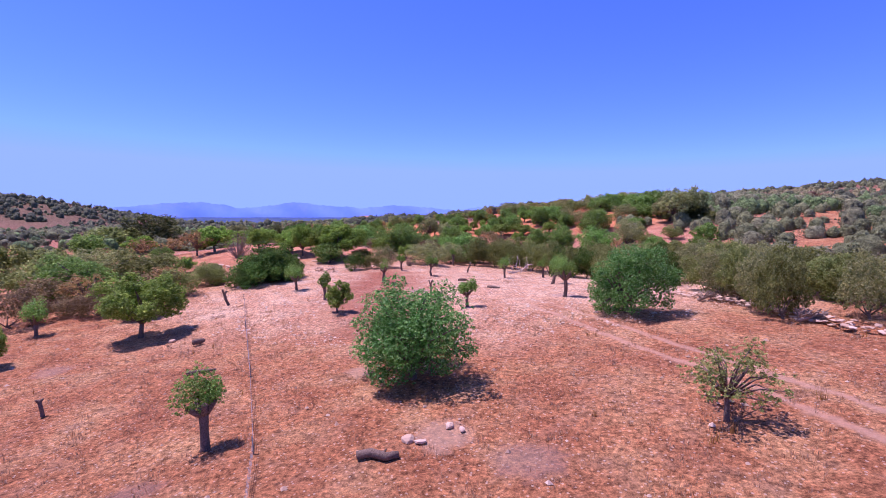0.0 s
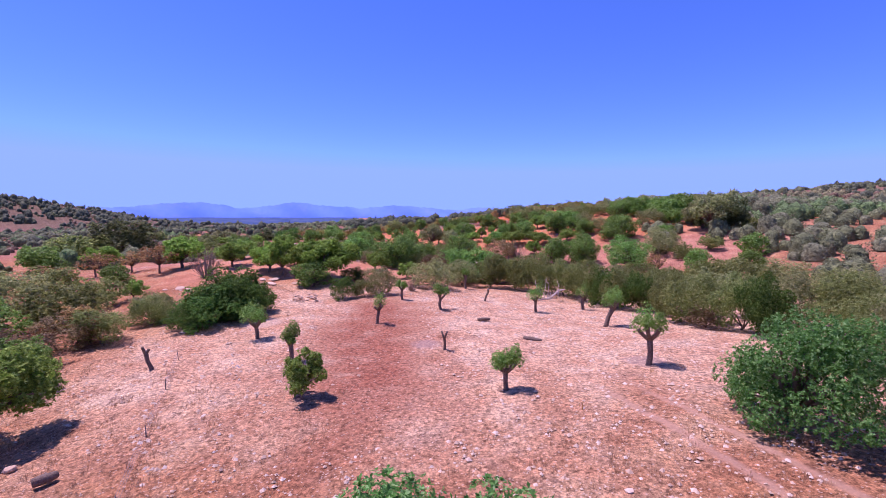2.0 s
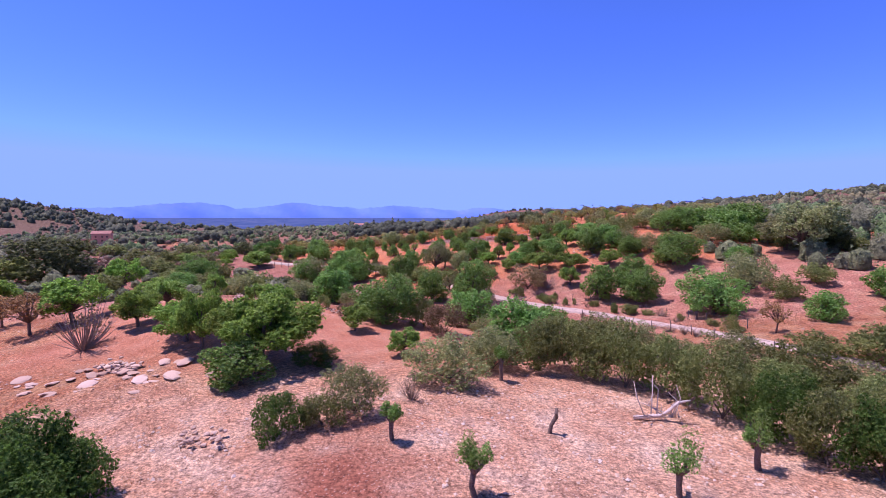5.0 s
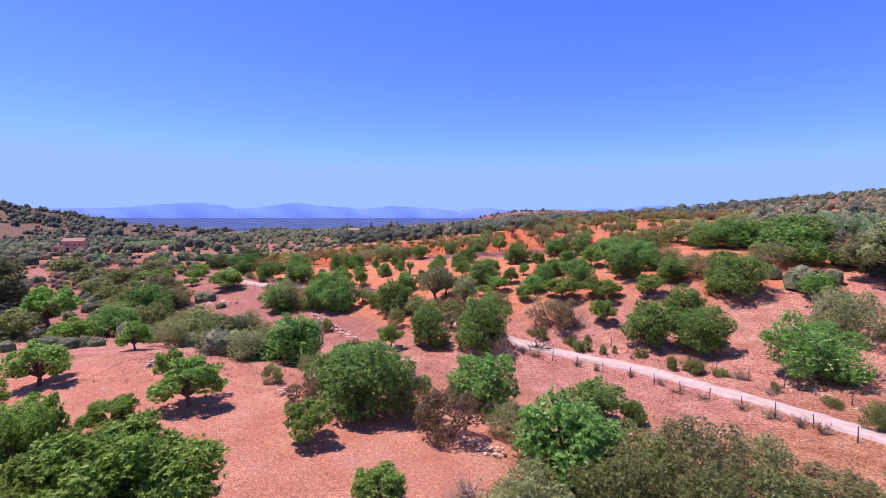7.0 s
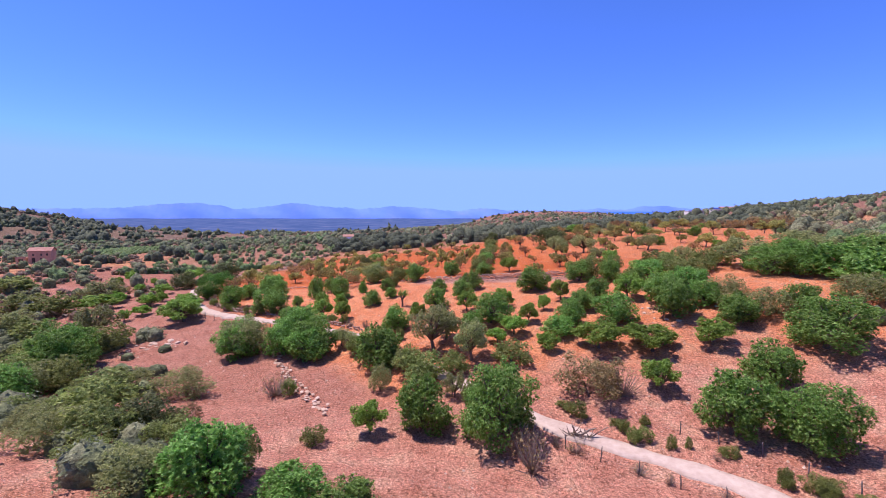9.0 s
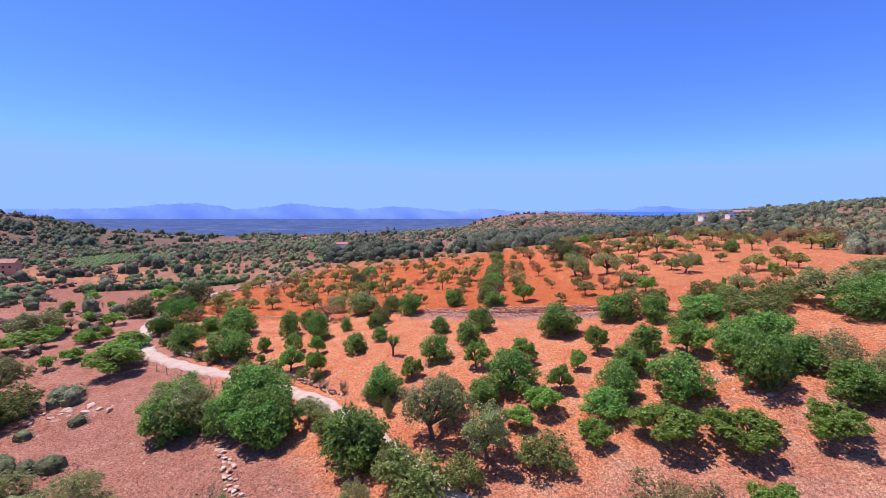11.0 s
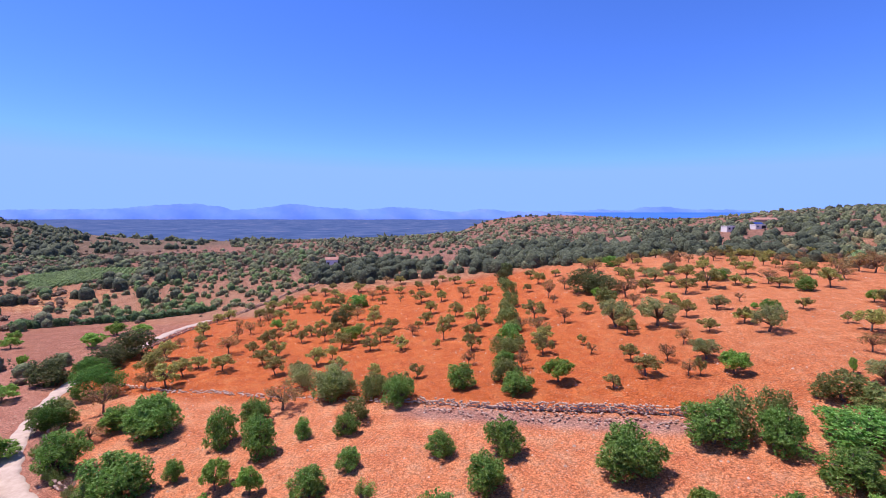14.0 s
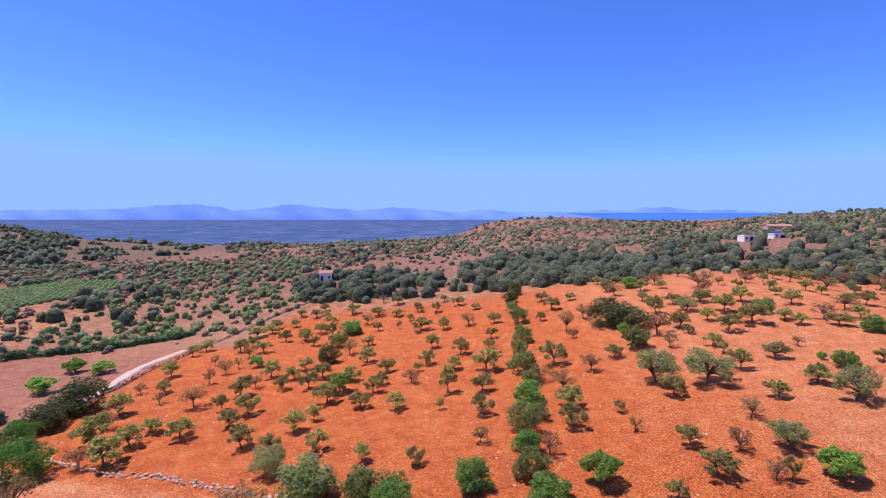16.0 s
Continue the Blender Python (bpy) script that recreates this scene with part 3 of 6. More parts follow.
def mountains():
    xs = np.linspace(-5000, 3300, 420)
    top = np.interp(xs, [p[0] for p in RIDGE], [p[1] for p in RIDGE])
    top = top + 3.0 * np.sin(xs * 0.031) + 2.0 * np.sin(xs * 0.083 + 1) + 1.2 * np.sin(xs * 0.21) + 2
    rows = 14
    v = []
    for k in range(rows):
        s = k / (rows - 1)
        z = -80 + (top + 80) * s ** 0.8
        y = 4500 + 60 * s + 12 * np.sin(xs * 0.012 + 2 * s) * (1 - s)
        v.append(np.stack([xs, y, z], -1))
    v = np.concatenate(v)
    i = np.arange(len(v)).reshape(rows, -1)
    f = np.stack([i[:-1, :-1], i[:-1, 1:], i[1:, 1:], i[1:, :-1]], -1).reshape(-1, 4)
    # violet-blue haze painted on the range as colour that glows
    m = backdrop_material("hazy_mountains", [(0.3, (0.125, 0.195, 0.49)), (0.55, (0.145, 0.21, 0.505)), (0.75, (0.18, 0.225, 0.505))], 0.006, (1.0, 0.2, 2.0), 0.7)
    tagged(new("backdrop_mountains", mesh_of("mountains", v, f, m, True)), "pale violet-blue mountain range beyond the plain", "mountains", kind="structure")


mountains()


# ---------------------------------------------------------------- lane and tracks
def ribbon(name, path, width, mat, lift, label, cat, wobble=0.15, crown=0.0):
    pts = np.array(path, float)
    t = np.linspace(0, len(pts) - 1, len(pts) * 14)
    k = np.clip(t.astype(int), 0, len(pts) - 2)
    u = t - k
    p0, p1, p2, p3 = pts[np.maximum(k - 1, 0)], pts[k], pts[k + 1], pts[np.minimum(k + 2, len(pts) - 1)]
    u = u[:, None]
    c = 0.5 * (2 * p1 + (p2 - p0) * u + (2 * p0 - 5 * p1 + 4 * p2 - p3) * u ** 2 + (3 * p1 - p0 - 3 * p2 + p3) * u ** 3)
    d = np.gradient(c, axis=0)
    d /= np.linalg.norm(d, axis=1)[:, None]
    side = np.stack([d[:, 1], -d[:, 0]], -1)
    v = []
    for i in range(len(c)):
        w = width / 2 + wobble * math.sin(i * 0.9) * math.sin(i * 0.37)
        zc = gz(*c[i])
        for s in (-1.12, -1, -0.5, 0, 0.5, 1, 1.12):
            q = c[i] + side[i] * w * s
            z = 0.6 * zc + 0.4 * gz(*q) + lift + crown * (1 - s * s) if abs(s) <= 1 else gz(*q) - 0.15
            v.append((q[0], q[1], z))
    n = 7
    f = [[i * n + j, (i + 1) * n + j, (i + 1) * n + j + 1, i * n + j + 1] for i in range(len(c) - 1) for j in range(n - 1)]
    return tagged(new(name, mesh_of(name, np.array(v), f, mat, True)), label, cat, kind="structure")


def dust_material(name, a, b_):
    m, nt, b = material(name, 0.95, 0.1)
    n = noise_at(nt, 1.2, 7.0, 0.7)
    nt.links.new(ramp(nt, n, [(0.3, a), (0.7, b_)]), b.inputs["Base Color"])
    bump(nt, b, noise_at(nt, 14.0, 5.0), 0.4, 0.03)
    return m


LANE = [(40.6, 60.8), (32.3, 70.2), (25.7, 81.2), (22.6, 89), (17.4, 99), (5.9, 107.2), (-2.3, 115), (-9.6, 123.3), (-16.6, 130.9), (-24, 136.4), (-29.8, 139.5), (-37.5, 143.2),
        (-43.8, 147), (-48.8, 151.9), (-54.5, 160.5), (-58.4, 167.9), (-62.1, 177.7), (-64.2, 188.6), (-65.8, 200.7), (-69.2, 215.6), (-69, 230.9)]
ribbon("road", LANE, 1.8, dust_material("pale_gravel", (0.41, 0.3, 0.21), (0.57, 0.45, 0.33)), 0.14, "pale dusty gravel lane winding between the orchards", "lane", 0.22, 0.05)


# ---------------------------------------------------------------- far woods and scrub
def dome(rng, sides, rings):
    """A lumpy closed crown half a metre round."""
    v = [(0, 0, 1.0 + 0.1 * rng.normal())]
    lump = rng.uniform(0.75, 1.15, sides)
    for j in range(1, rings + 1):
        a = 2.0 * j / rings
        for k in range(sides):
            t = 6.283 * (k + 0.5 * (j % 2)) / sides
            r = 0.44 * math.sin(min(a, 1.75)) * (0.5 * lump[k] + 0.5 * rng.uniform(0.75, 1.2))
            v.append((r * math.cos(t), r * math.sin(t), (0.48 + 0.46 * math.cos(a) * rng.uniform(0.8, 1.15)) if j < rings else 0.02))
    f = [[0, 1 + k, 1 + (k + 1) % sides] for k in range(sides)]
    for j in range(rings - 1):
        o = 1 + j * sides
        f += [[o + k, o + sides + k, o + sides + (k + 1) % sides, o + (k + 1) % sides] for k in range(sides)]
    return np.array(v), [q + [q[-1]] * (4 - len(q)) for q in f]


def wood(name, spots, kind, leaves_each, size, label, seed):
    """Many bushes and trees too far to tell apart: spots of x, y, width, height."""
    rng = np.random.default_rng(seed)
    far = leaves_each < 40
    base = []
    for k in range(6):
        dv, df = dome(rng, 7 if far else 9, 3 if far else 4)
        dv = dv * (0.88, 0.88, 0.9) if far else dv * (0.8, 0.8, 0.84)
        cs, rs = crown_lobes(rng, "round" if k % 2 else "shrub")
        lv = leaves(rng, cs, rs, max(8, int(leaves_each * (1.0 if far else 1.5))), size * (0.6 if far else 0.5), 0.0, 5, False)[0]
        lv = lv * (0.9, 0.9, 0.95)
        base.append((np.concatenate([dv, lv]), df, len(dv), len(lv)))
    spots = np.asarray(spots, float)
    z = ground_z(spots[:, 0], spots[:, 1])
    vs, fs, mats, o = [], [], [], 0
    for (x, y, w, h), g in zip(spots, z):
        v, df, nd, nl = base[rng.integers(6)]
        a = rng.random() * 6.283
        c, s = math.cos(a), math.sin(a)
        vs.append(np.stack([x + w * (c * v[:, 0] - s * v[:, 1]), y + w * (s * v[:, 0] + c * v[:, 1]), g - 0.1 + h * v[:, 2]], -1))
        fs += [[i + o for i in (q if q[2] != q[3] else q[:3])] for q in df]
        fs += (np.arange(nl).reshape(-1, 3) + o + nd).tolist()
        mats += [0] * len(df) + [1] * (nl // 3)
        o += nd + nl
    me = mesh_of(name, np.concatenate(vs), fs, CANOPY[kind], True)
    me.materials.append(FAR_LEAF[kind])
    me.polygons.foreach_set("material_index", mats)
    return tagged(new(name, me), label, "scrub", kind="stuff")


def scatter(rng, n, x0, x1, y0, y1, keep, w0, w1, flat=0.8):
    """n places in a rectangle where keep(x, y) allows, with width and height."""
    x, y = rng.uniform(x0, x1, n), rng.uniform(y0, y1, n)
    ok = keep(x, y)
    x, y = x[ok], y[ok]
    w = w0 + (w1 - w0) * rng.random(len(x)) ** 1.7
    beside = rng.random(len(x)) < 0.4   # a smaller bush grown into its neighbour
    a = rng.uniform(0, 6.283, len(x))
    x, y = np.concatenate([x, (x + 0.55 * w * np.cos(a))[beside]]), np.concatenate([y, (y + 0.55 * w * np.sin(a))[beside]])
    w = np.concatenate([w, (w * rng.uniform(0.45, 0.8, len(w)))[beside]])
    return np.stack([x, y, w, w * flat * rng.uniform(0.8, 1.2, len(x))], -1)


def patchy(x, y, s=0.05, k=0.0):
    return np.sin(x * s + 1.3 * np.sin(y * s * 0.7)) * np.sin(y * s * 1.3 + 1.1 * np.sin(x * s * 0.6)) > k


wrng = np.random.default_rng(11)


def off_orchard(x, y):
    """True away from the fields, the lane and the flight."""
    east = (x > -64) & (x < 120) & (y < 264)
    west = (x > -48 - 0.2 * (y - 118)) & (x <= -36) & (y > 112) & (y < 240)
    return ~(east | west)


ridge = lambda x, y: (x > 78 + 0.28 * np.maximum(y - 120, 0)) & ~((x > 132) & (x < 172) & (y > 330) & (y < 358))
wood("ridge_scrub", scatter(wrng, 1500, 80, 420, 60, 620, lambda x, y: ridge(x, y) & patchy(x, y, 0.05, -0.45), 2.6, 5.5), "shrub", 70, 0.135, "olive-green maquis scrub on the eastern ridge", 1)
wood("ridge_oaks", scatter(wrng, 1300, 90, 460, 80, 640, lambda x, y: ridge(x, y) & patchy(x + 40, y, 0.045, -0.35), 3.5, 7), "oak", 70, 0.135, "dark evergreen oaks scattered on the ridge", 2)
wood("ridge_olives", scatter(wrng, 500, 80, 420, 60, 600, lambda x, y: ridge(x, y) & patchy(x, y + 60, 0.05, 0.0), 3, 6), "olive", 70, 0.135, "grey-green wild olives on the ridge", 3)
VINES = [(-150, 266), (-196, 312), (-190, 345), (-143, 332), (-143, 292)]
PALE_FIELD = [(-111, 232), (-116, 254), (-113, 297), (-90, 306), (-64, 304), (-52, 286), (-51, 272), (-65, 241), (-79, 244), (-102, 230)]
PINK_FIELD = [(-106, 214), (-70, 240), (-58, 196), (-75, 186), (-98, 188)]
OAKS_WEST = [(-52, 272), (-64, 300), (-64, 316), (-42, 324), (-6, 300), (-4, 267), (-22, 271), (-40, 268)]
OAKS_MID = [(-4, 272), (4, 322), (29, 380), (60, 374), (84, 318), (54, 252), (30, 260)]
OAKS_EAST = [(62, 262), (84, 318), (104, 366), (132, 362), (186, 330), (120, 250), (98, 236), (84, 250)]


def inside(x, y, ring, grow=0.0):
    """True within a closed outline."""
    hit = np.zeros(np.shape(x), bool)
    for (ax, ay), (bx, by) in zip(ring, ring[1:] + ring[:1]):
        cross_ = ((ay > y) != (by > y)) & (x < (bx - ax) * (y - ay) / (by - ay + 1e-9) + ax)
        hit ^= cross_
    return hit


fields = lambda x, y: inside(x, y, VINES) | inside(x, y, PALE_FIELD) | inside(x, y, PINK_FIELD)
for ring_, n_, seed_ in ((OAKS_WEST, 200, 4), (OAKS_MID, 420, 41), (OAKS_EAST, 330, 42)):
    bx_, by_ = [q[0] for q in ring_], [q[1] for q in ring_]
    wood("oak_wood", scatter(wrng, n_, min(bx_), max(bx_), min(by_), max(by_), lambda x, y: inside(x, y, ring_) & ((x < 100) | patchy(x, y, 0.16, -0.35)) & (np.hypot(x - 147, y - 350) > 10) & (np.hypot(x - 161, y - 348) > 8) & ~((np.abs(x - 140 - 0.55 * (y - 338)) < 14) & (y > 332))
         & (np.hypot(x - 62, y - 258) > 7) & (np.hypot(x + 55, y - 307) > 6), 4.5, 8.5, 0.72), "oak", 130, 0.085, "dense dark evergreen oak wood beyond the orchard", seed_)
wood("oak_wood_edge", scatter(wrng, 46, -40, 150, 262, 300, lambda x, y: inside(x, y, OAKS_MID) | inside(x, y, OAKS_EAST), 3, 5), "olive", 80, 0.1, "grey-green trees along the edge of the wood", 5)
bare = lambda x, y: (x > -0.78 * (y - 91)) & (x < -0.42 * (y - 91)) & (y > 400) & (y < 820) & ~patchy(x, y, 0.08, 0.45)   # the open brown slope
plainfar = lambda x, y: ~bare(x, y) & (y > 300 + 0.2 * x) & off_orchard(x, y) & (np.abs(x) < 0.85 * y) & ~fields(x, y) & ~inside(x, y, OAKS_WEST) & ~inside(x, y, OAKS_MID) & ~inside(x, y, OAKS_EAST)
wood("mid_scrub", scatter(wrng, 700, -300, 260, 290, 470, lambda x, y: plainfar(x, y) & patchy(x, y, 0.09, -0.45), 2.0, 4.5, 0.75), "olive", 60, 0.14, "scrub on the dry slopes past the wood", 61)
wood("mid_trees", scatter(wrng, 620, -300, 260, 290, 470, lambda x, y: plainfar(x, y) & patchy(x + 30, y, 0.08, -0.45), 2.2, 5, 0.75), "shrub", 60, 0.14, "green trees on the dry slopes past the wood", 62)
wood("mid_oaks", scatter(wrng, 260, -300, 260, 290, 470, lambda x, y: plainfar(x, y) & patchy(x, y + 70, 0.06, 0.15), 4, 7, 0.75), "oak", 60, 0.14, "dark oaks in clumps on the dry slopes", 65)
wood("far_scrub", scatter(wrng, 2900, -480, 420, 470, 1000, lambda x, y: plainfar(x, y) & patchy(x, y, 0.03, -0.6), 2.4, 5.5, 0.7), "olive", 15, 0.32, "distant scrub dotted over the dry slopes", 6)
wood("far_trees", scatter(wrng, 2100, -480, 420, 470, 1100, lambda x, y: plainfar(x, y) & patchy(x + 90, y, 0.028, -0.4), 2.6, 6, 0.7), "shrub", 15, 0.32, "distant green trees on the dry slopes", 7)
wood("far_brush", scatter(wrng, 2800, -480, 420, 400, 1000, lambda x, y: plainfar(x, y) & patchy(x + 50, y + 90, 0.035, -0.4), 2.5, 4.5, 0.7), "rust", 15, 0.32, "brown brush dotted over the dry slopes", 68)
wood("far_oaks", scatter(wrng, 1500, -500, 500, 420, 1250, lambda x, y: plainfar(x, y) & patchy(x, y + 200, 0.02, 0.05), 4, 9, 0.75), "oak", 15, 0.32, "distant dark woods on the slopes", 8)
west = lambda x, y: off_orchard(x, y) & ~fields(x, y) & ((y > 124) | (x < -56)) & (x < -0.15 * y - 18) & ~((x > -172) & (x < -146) & (y > 226) & (y < 258))
wood("west_scrub", scatter(wrng, 1900, -330, -30, 70, 420, lambda x, y: west(x, y) & patchy(x, y, 0.06, -0.5), 2.2, 5), "shrub", 50, 0.13, "thick olive-green scrub in the western valley", 9)
wood("west_trees", scatter(wrng, 500, -330, -36, 70, 420, lambda x, y: west(x, y) & patchy(x, y + 50, 0.07, 0.0), 3, 5.5), "carob", 60, 0.13, "green trees scattered in the western valley", 10)
wood("west_olives", scatter(wrng, 520, -330, -36, 80, 420, lambda x, y: west(x, y) & patchy(x + 70, y, 0.07, -0.1), 3, 6), "olive", 50, 0.13, "grey-green wild olives in the western valley", 11)
wood("west_oaks", scatter(wrng, 260, -330, -60, 120, 420, lambda x, y: west(x, y) & patchy(x + 20, y + 30, 0.08, 0.2), 4, 7, 0.75), "oak", 60, 0.13, "dark oaks in clumps in the western valley", 66)
wood("west_brush", scatter(wrng, 3600, -330, -56, 120, 470, lambda x, y: (west(x, y) | plainfar(x, y) | bare(x, y)) & patchy(x + 10, y, 0.11, -0.6), 1.4, 3.2, 0.6), "rust", 16, 0.3, "low brown brush between the western trees", 69)
hill = lambda x, y: ~bare(x, y) & (y > 420) & (x < -230) & patchy(x, y, 0.03, -0.5)
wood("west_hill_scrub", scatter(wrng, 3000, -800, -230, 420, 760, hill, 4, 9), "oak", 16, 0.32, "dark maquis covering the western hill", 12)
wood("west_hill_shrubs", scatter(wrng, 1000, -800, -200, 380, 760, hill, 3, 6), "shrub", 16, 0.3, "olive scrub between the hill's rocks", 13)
slope = lambda x, y: (x > 36 + 0.12 * np.abs(y - 60)) & ~((x < 70) & (y > 74) & (y < 104) & (x < 52)) & patchy(x, y, 0.12, -0.5)
wood("slope_olives", scatter(wrng, 170, 40, 130, 20, 190, lambda x, y: slope(x, y) & ((x > 72) | (y < 110)), 3, 6), "olive", 400, 0.062, "grey-green wild olives on the eastern slope", 15)
wood("slope_carobs", scatter(wrng, 190, 50, 150, 60, 230, lambda x, y: (x > 74 + 0.1 * np.maximum(y - 120, 0)) & patchy(x, y, 0.1, 0.0), 3.5, 6), "carob", 400, 0.062, "green carob trees scattered on the eastern slope", 16)
grove = lambda x, y: (y < 156 + 0.25 * (x - 55)) & (x > 54 + 0.12 * np.abs(y - 125))
wood("east_grove", scatter(wrng, 190, 52, 130, 112, 168, grove, 3.6, 5.8, 0.75), "carob", 400, 0.062, "close-set green carob grove on the eastern slope", 63)
wood("east_grove_olives", scatter(wrng, 100, 52, 130, 112, 172, grove, 3.6, 5.8, 0.75), "olive", 400, 0.062, "grey-green olives mixed into the eastern grove", 64)
wood("slope_almonds", scatter(wrng, 420, 84, 210, 165, 290, lambda x, y: (x > 84 + 0.25 * (y - 165)) & patchy(x, y, 0.09, -0.7), 3.2, 5.5), "almond", 90, 0.1, "brownish almond trees on the upper eastern slope", 17)
wood("slope_withered", scatter(wrng, 240, 84, 210, 165, 290, lambda x, y: (x > 84 + 0.25 * (y - 165)) & patchy(x, y, 0.09, -0.7), 3, 5), "rust", 90, 0.07, "withered almond trees on the upper eastern slope", 18)
wood("field_trees", scatter(wrng, 210, -118, -50, 228, 308, lambda x, y: inside(x, y, PALE_FIELD) & patchy(x, y, 0.2, -0.6), 2.0, 3.8), "fig", 110, 0.1, "green trees in a pale western field", 19)
wood("field_almonds", scatter(wrng, 280, -118, -50, 228, 308, lambda x, y: inside(x, y, PALE_FIELD), 1.8, 3.2), "almond", 90, 0.1, "almond trees in a pale western field", 20)
wood("field_oaks", [(-110, 285, 8, 6), (-113, 281, 6, 5), (-104, 287, 5, 4), (-120, 269, 7, 5.5), (-126, 272, 6, 5), (-101, 257, 6, 5), (-107, 261, 5, 4.5), (-96, 262, 5, 4)], "oak", 160, 0.085, "clump of dark oaks between the western fields", 67)
wood("belt_scrub", scatter(wrng, 300, 34, 115, 10, 150, slope, 3, 5.5), "shrub", 280, 0.074, "dense scrub on the eastern slope", 14)
BANK = [(-72, 96), (-34, 99), (-18, 86), (-12, 91), (-20, 105), (-34, 116), (-44, 136), (-76, 142)]
wood("valley_scrub", scatter(wrng, 190, -76, -12, 84, 142, lambda x, y: inside(x, y, BANK) & patchy(x, y, 0.22, -0.45), 2.2, 4.2, 0.6), "shrub", 260, 0.075, "low olive-green scrub on the valley bank", 70)
wood("valley_olives", scatter(wrng, 60, -76, -16, 88, 142, lambda x, y: inside(x, y, BANK) & patchy(x + 9, y, 0.2, 0.0), 2.5, 4.0, 0.7), "olive", 260, 0.07, "grey-green wild olives on the valley bank", 71)
wood("slope_scrub", scatter(wrng, 70, 54, 100, 72, 122, lambda x, y: patchy(x, y, 0.25, -0.3), 2.5, 4.5, 0.75), "shrub", 280, 0.072, "green scrub dotted over the eastern slope", 72)
# ---------------------------------------------------------------- pollarded figs, stumps and dead wood
def pollard(x, y, h, w, seed, leafy, lean=0.0, label="", bark=BARK, arms=4):
    rng = np.random.default_rng(seed)
    e = new("pollard_fig")
    e.matrix_world = pose(x, y, gz(x, y) - 0.05, 0, 0, 0)
    fork = h * rng.uniform(0.45, 0.58)
    r = h * 0.055
    top = np.array((lean * fork, rng.normal() * 0.05, fork))
    parts = [tube([(0, 0, -0.1), (0.02, 0.01, 0.08), (lean * fork * 0.45 + rng.normal() * 0.04, 0, fork * 0.5), tuple(top), tuple(top + (0, 0, r))],
                  [r * 1.5, r * 1.15, r, r * 1.15, r * 0.7], 9)]
    tips = []
    for k in range(arms):
        a = 2 * math.pi * (k + 0.5 * rng.random()) / arms
        out = w * rng.uniform(0.15, 0.34)
        tip = top + (out * math.cos(a), out * math.sin(a), h * rng.uniform(0.06, 0.3))
        bend = top + (tip - top) * 0.55 + (0, 0, -0.04 * h)
        parts.append(tube([tuple(top - (0, 0, r * 0.6)), tuple(bend), tuple(tip), tuple(tip + (0, 0, 0.02))], [r * 0.95, r * 0.72, r * 0.8, r * 0.5], 7))
        tips.append(tip)
    v, f = joined(parts)
    child("trunk", mesh_of("pollard_trunk", v, f, bark, True), e)
    for tip in tips:
        if rng.random() < leafy:
            s = w * rng.uniform(0.16, 0.3)
            lobes = [tip + (0, 0, s * 0.9), tip + (s * 0.45, 0.05, s * 0.4), tip + (-s * 0.4, -0.08, s * 0.6), tip + (0.05, s * 0.4, s * 1.5)]
            lv, lf = leaves(rng, lobes, [(s, s, s * 1.2), (s * 0.7, s * 0.7, s * 0.8), (s * 0.75, s * 0.75, s), (s * 0.6, s * 0.6, s * 0.9)], 1300, 0.034, 0.3)
            child("crown", mesh_of("pollard_leaves", lv, lf, LEAF["carob"]), e)
    return tagged(e, label or "short pollarded fig tree with leafy tufts on stubby arms", "tree", "pollarded figs on the hill")


pollard(-7.9, 14.5, 2.4, 1.6, 1, 0.75, arms=5)
pollard(1.5, 33.6, 1.95, 1.6, 2, 1.0, arms=5)
pollard(-14.6, 44.5, 2.25, 2.1, 3, 1.0, arms=5)
pollard(9.4, 36.5, 2.5, 1.75, 4, 1.0, arms=5)
pollard(-6.7, 48.2, 2.1, 1.6, 5, 0.6, lean=0.15)
pollard(-1.8, 53.6, 2.1, 1.6, 6, 0.9)
pollard(6.8, 54.1, 2.1, 1.9, 7, 0.8)
pollard(11.0, 47.7, 2.8, 2.1, 8, 0.9, lean=0.35)
pollard(11.9, 56.8, 2.4, 1.4, 9, 1.0, arms=3)
pollard(-5.7, 58.2, 2.0, 1.0, 10, 0.9, arms=3)
pollard(-10.5, 39.4, 2.2, 1.2, 11, 1.0)
pollard(-29.8, 32.8, 2.1, 2.0, 12, 1.0, arms=5)
pollard(-1.4, 40.5, 1.45, 1.1, 13, 0.0, label="bare forked stump of a pollarded fig", arms=3)
pollard(2.7, 60.0, 1.8, 0.9, 14, 0.4, lean=0.35, arms=2)
pollard(-18.8, 39.3, 2.0, 0.8, 15, 0.0, lean=-0.3, label="leaning dead grey-brown tree stump", arms=2)
pollard(-16.9, 18.6, 1.25, 0.4, 16, 0.0, lean=-0.15, label="bare dead stump standing in the stubble", arms=2)
pollard(1.0, 68.0, 2.4, 1.1, 17, 1.0, arms=3)
pollard(-10.2, 140.0, 2.6, 1.6, 18, 0.8, arms=4)
pollard(27.0, 90.5, 2.0, 1.1, 19, 0.9, arms=3)


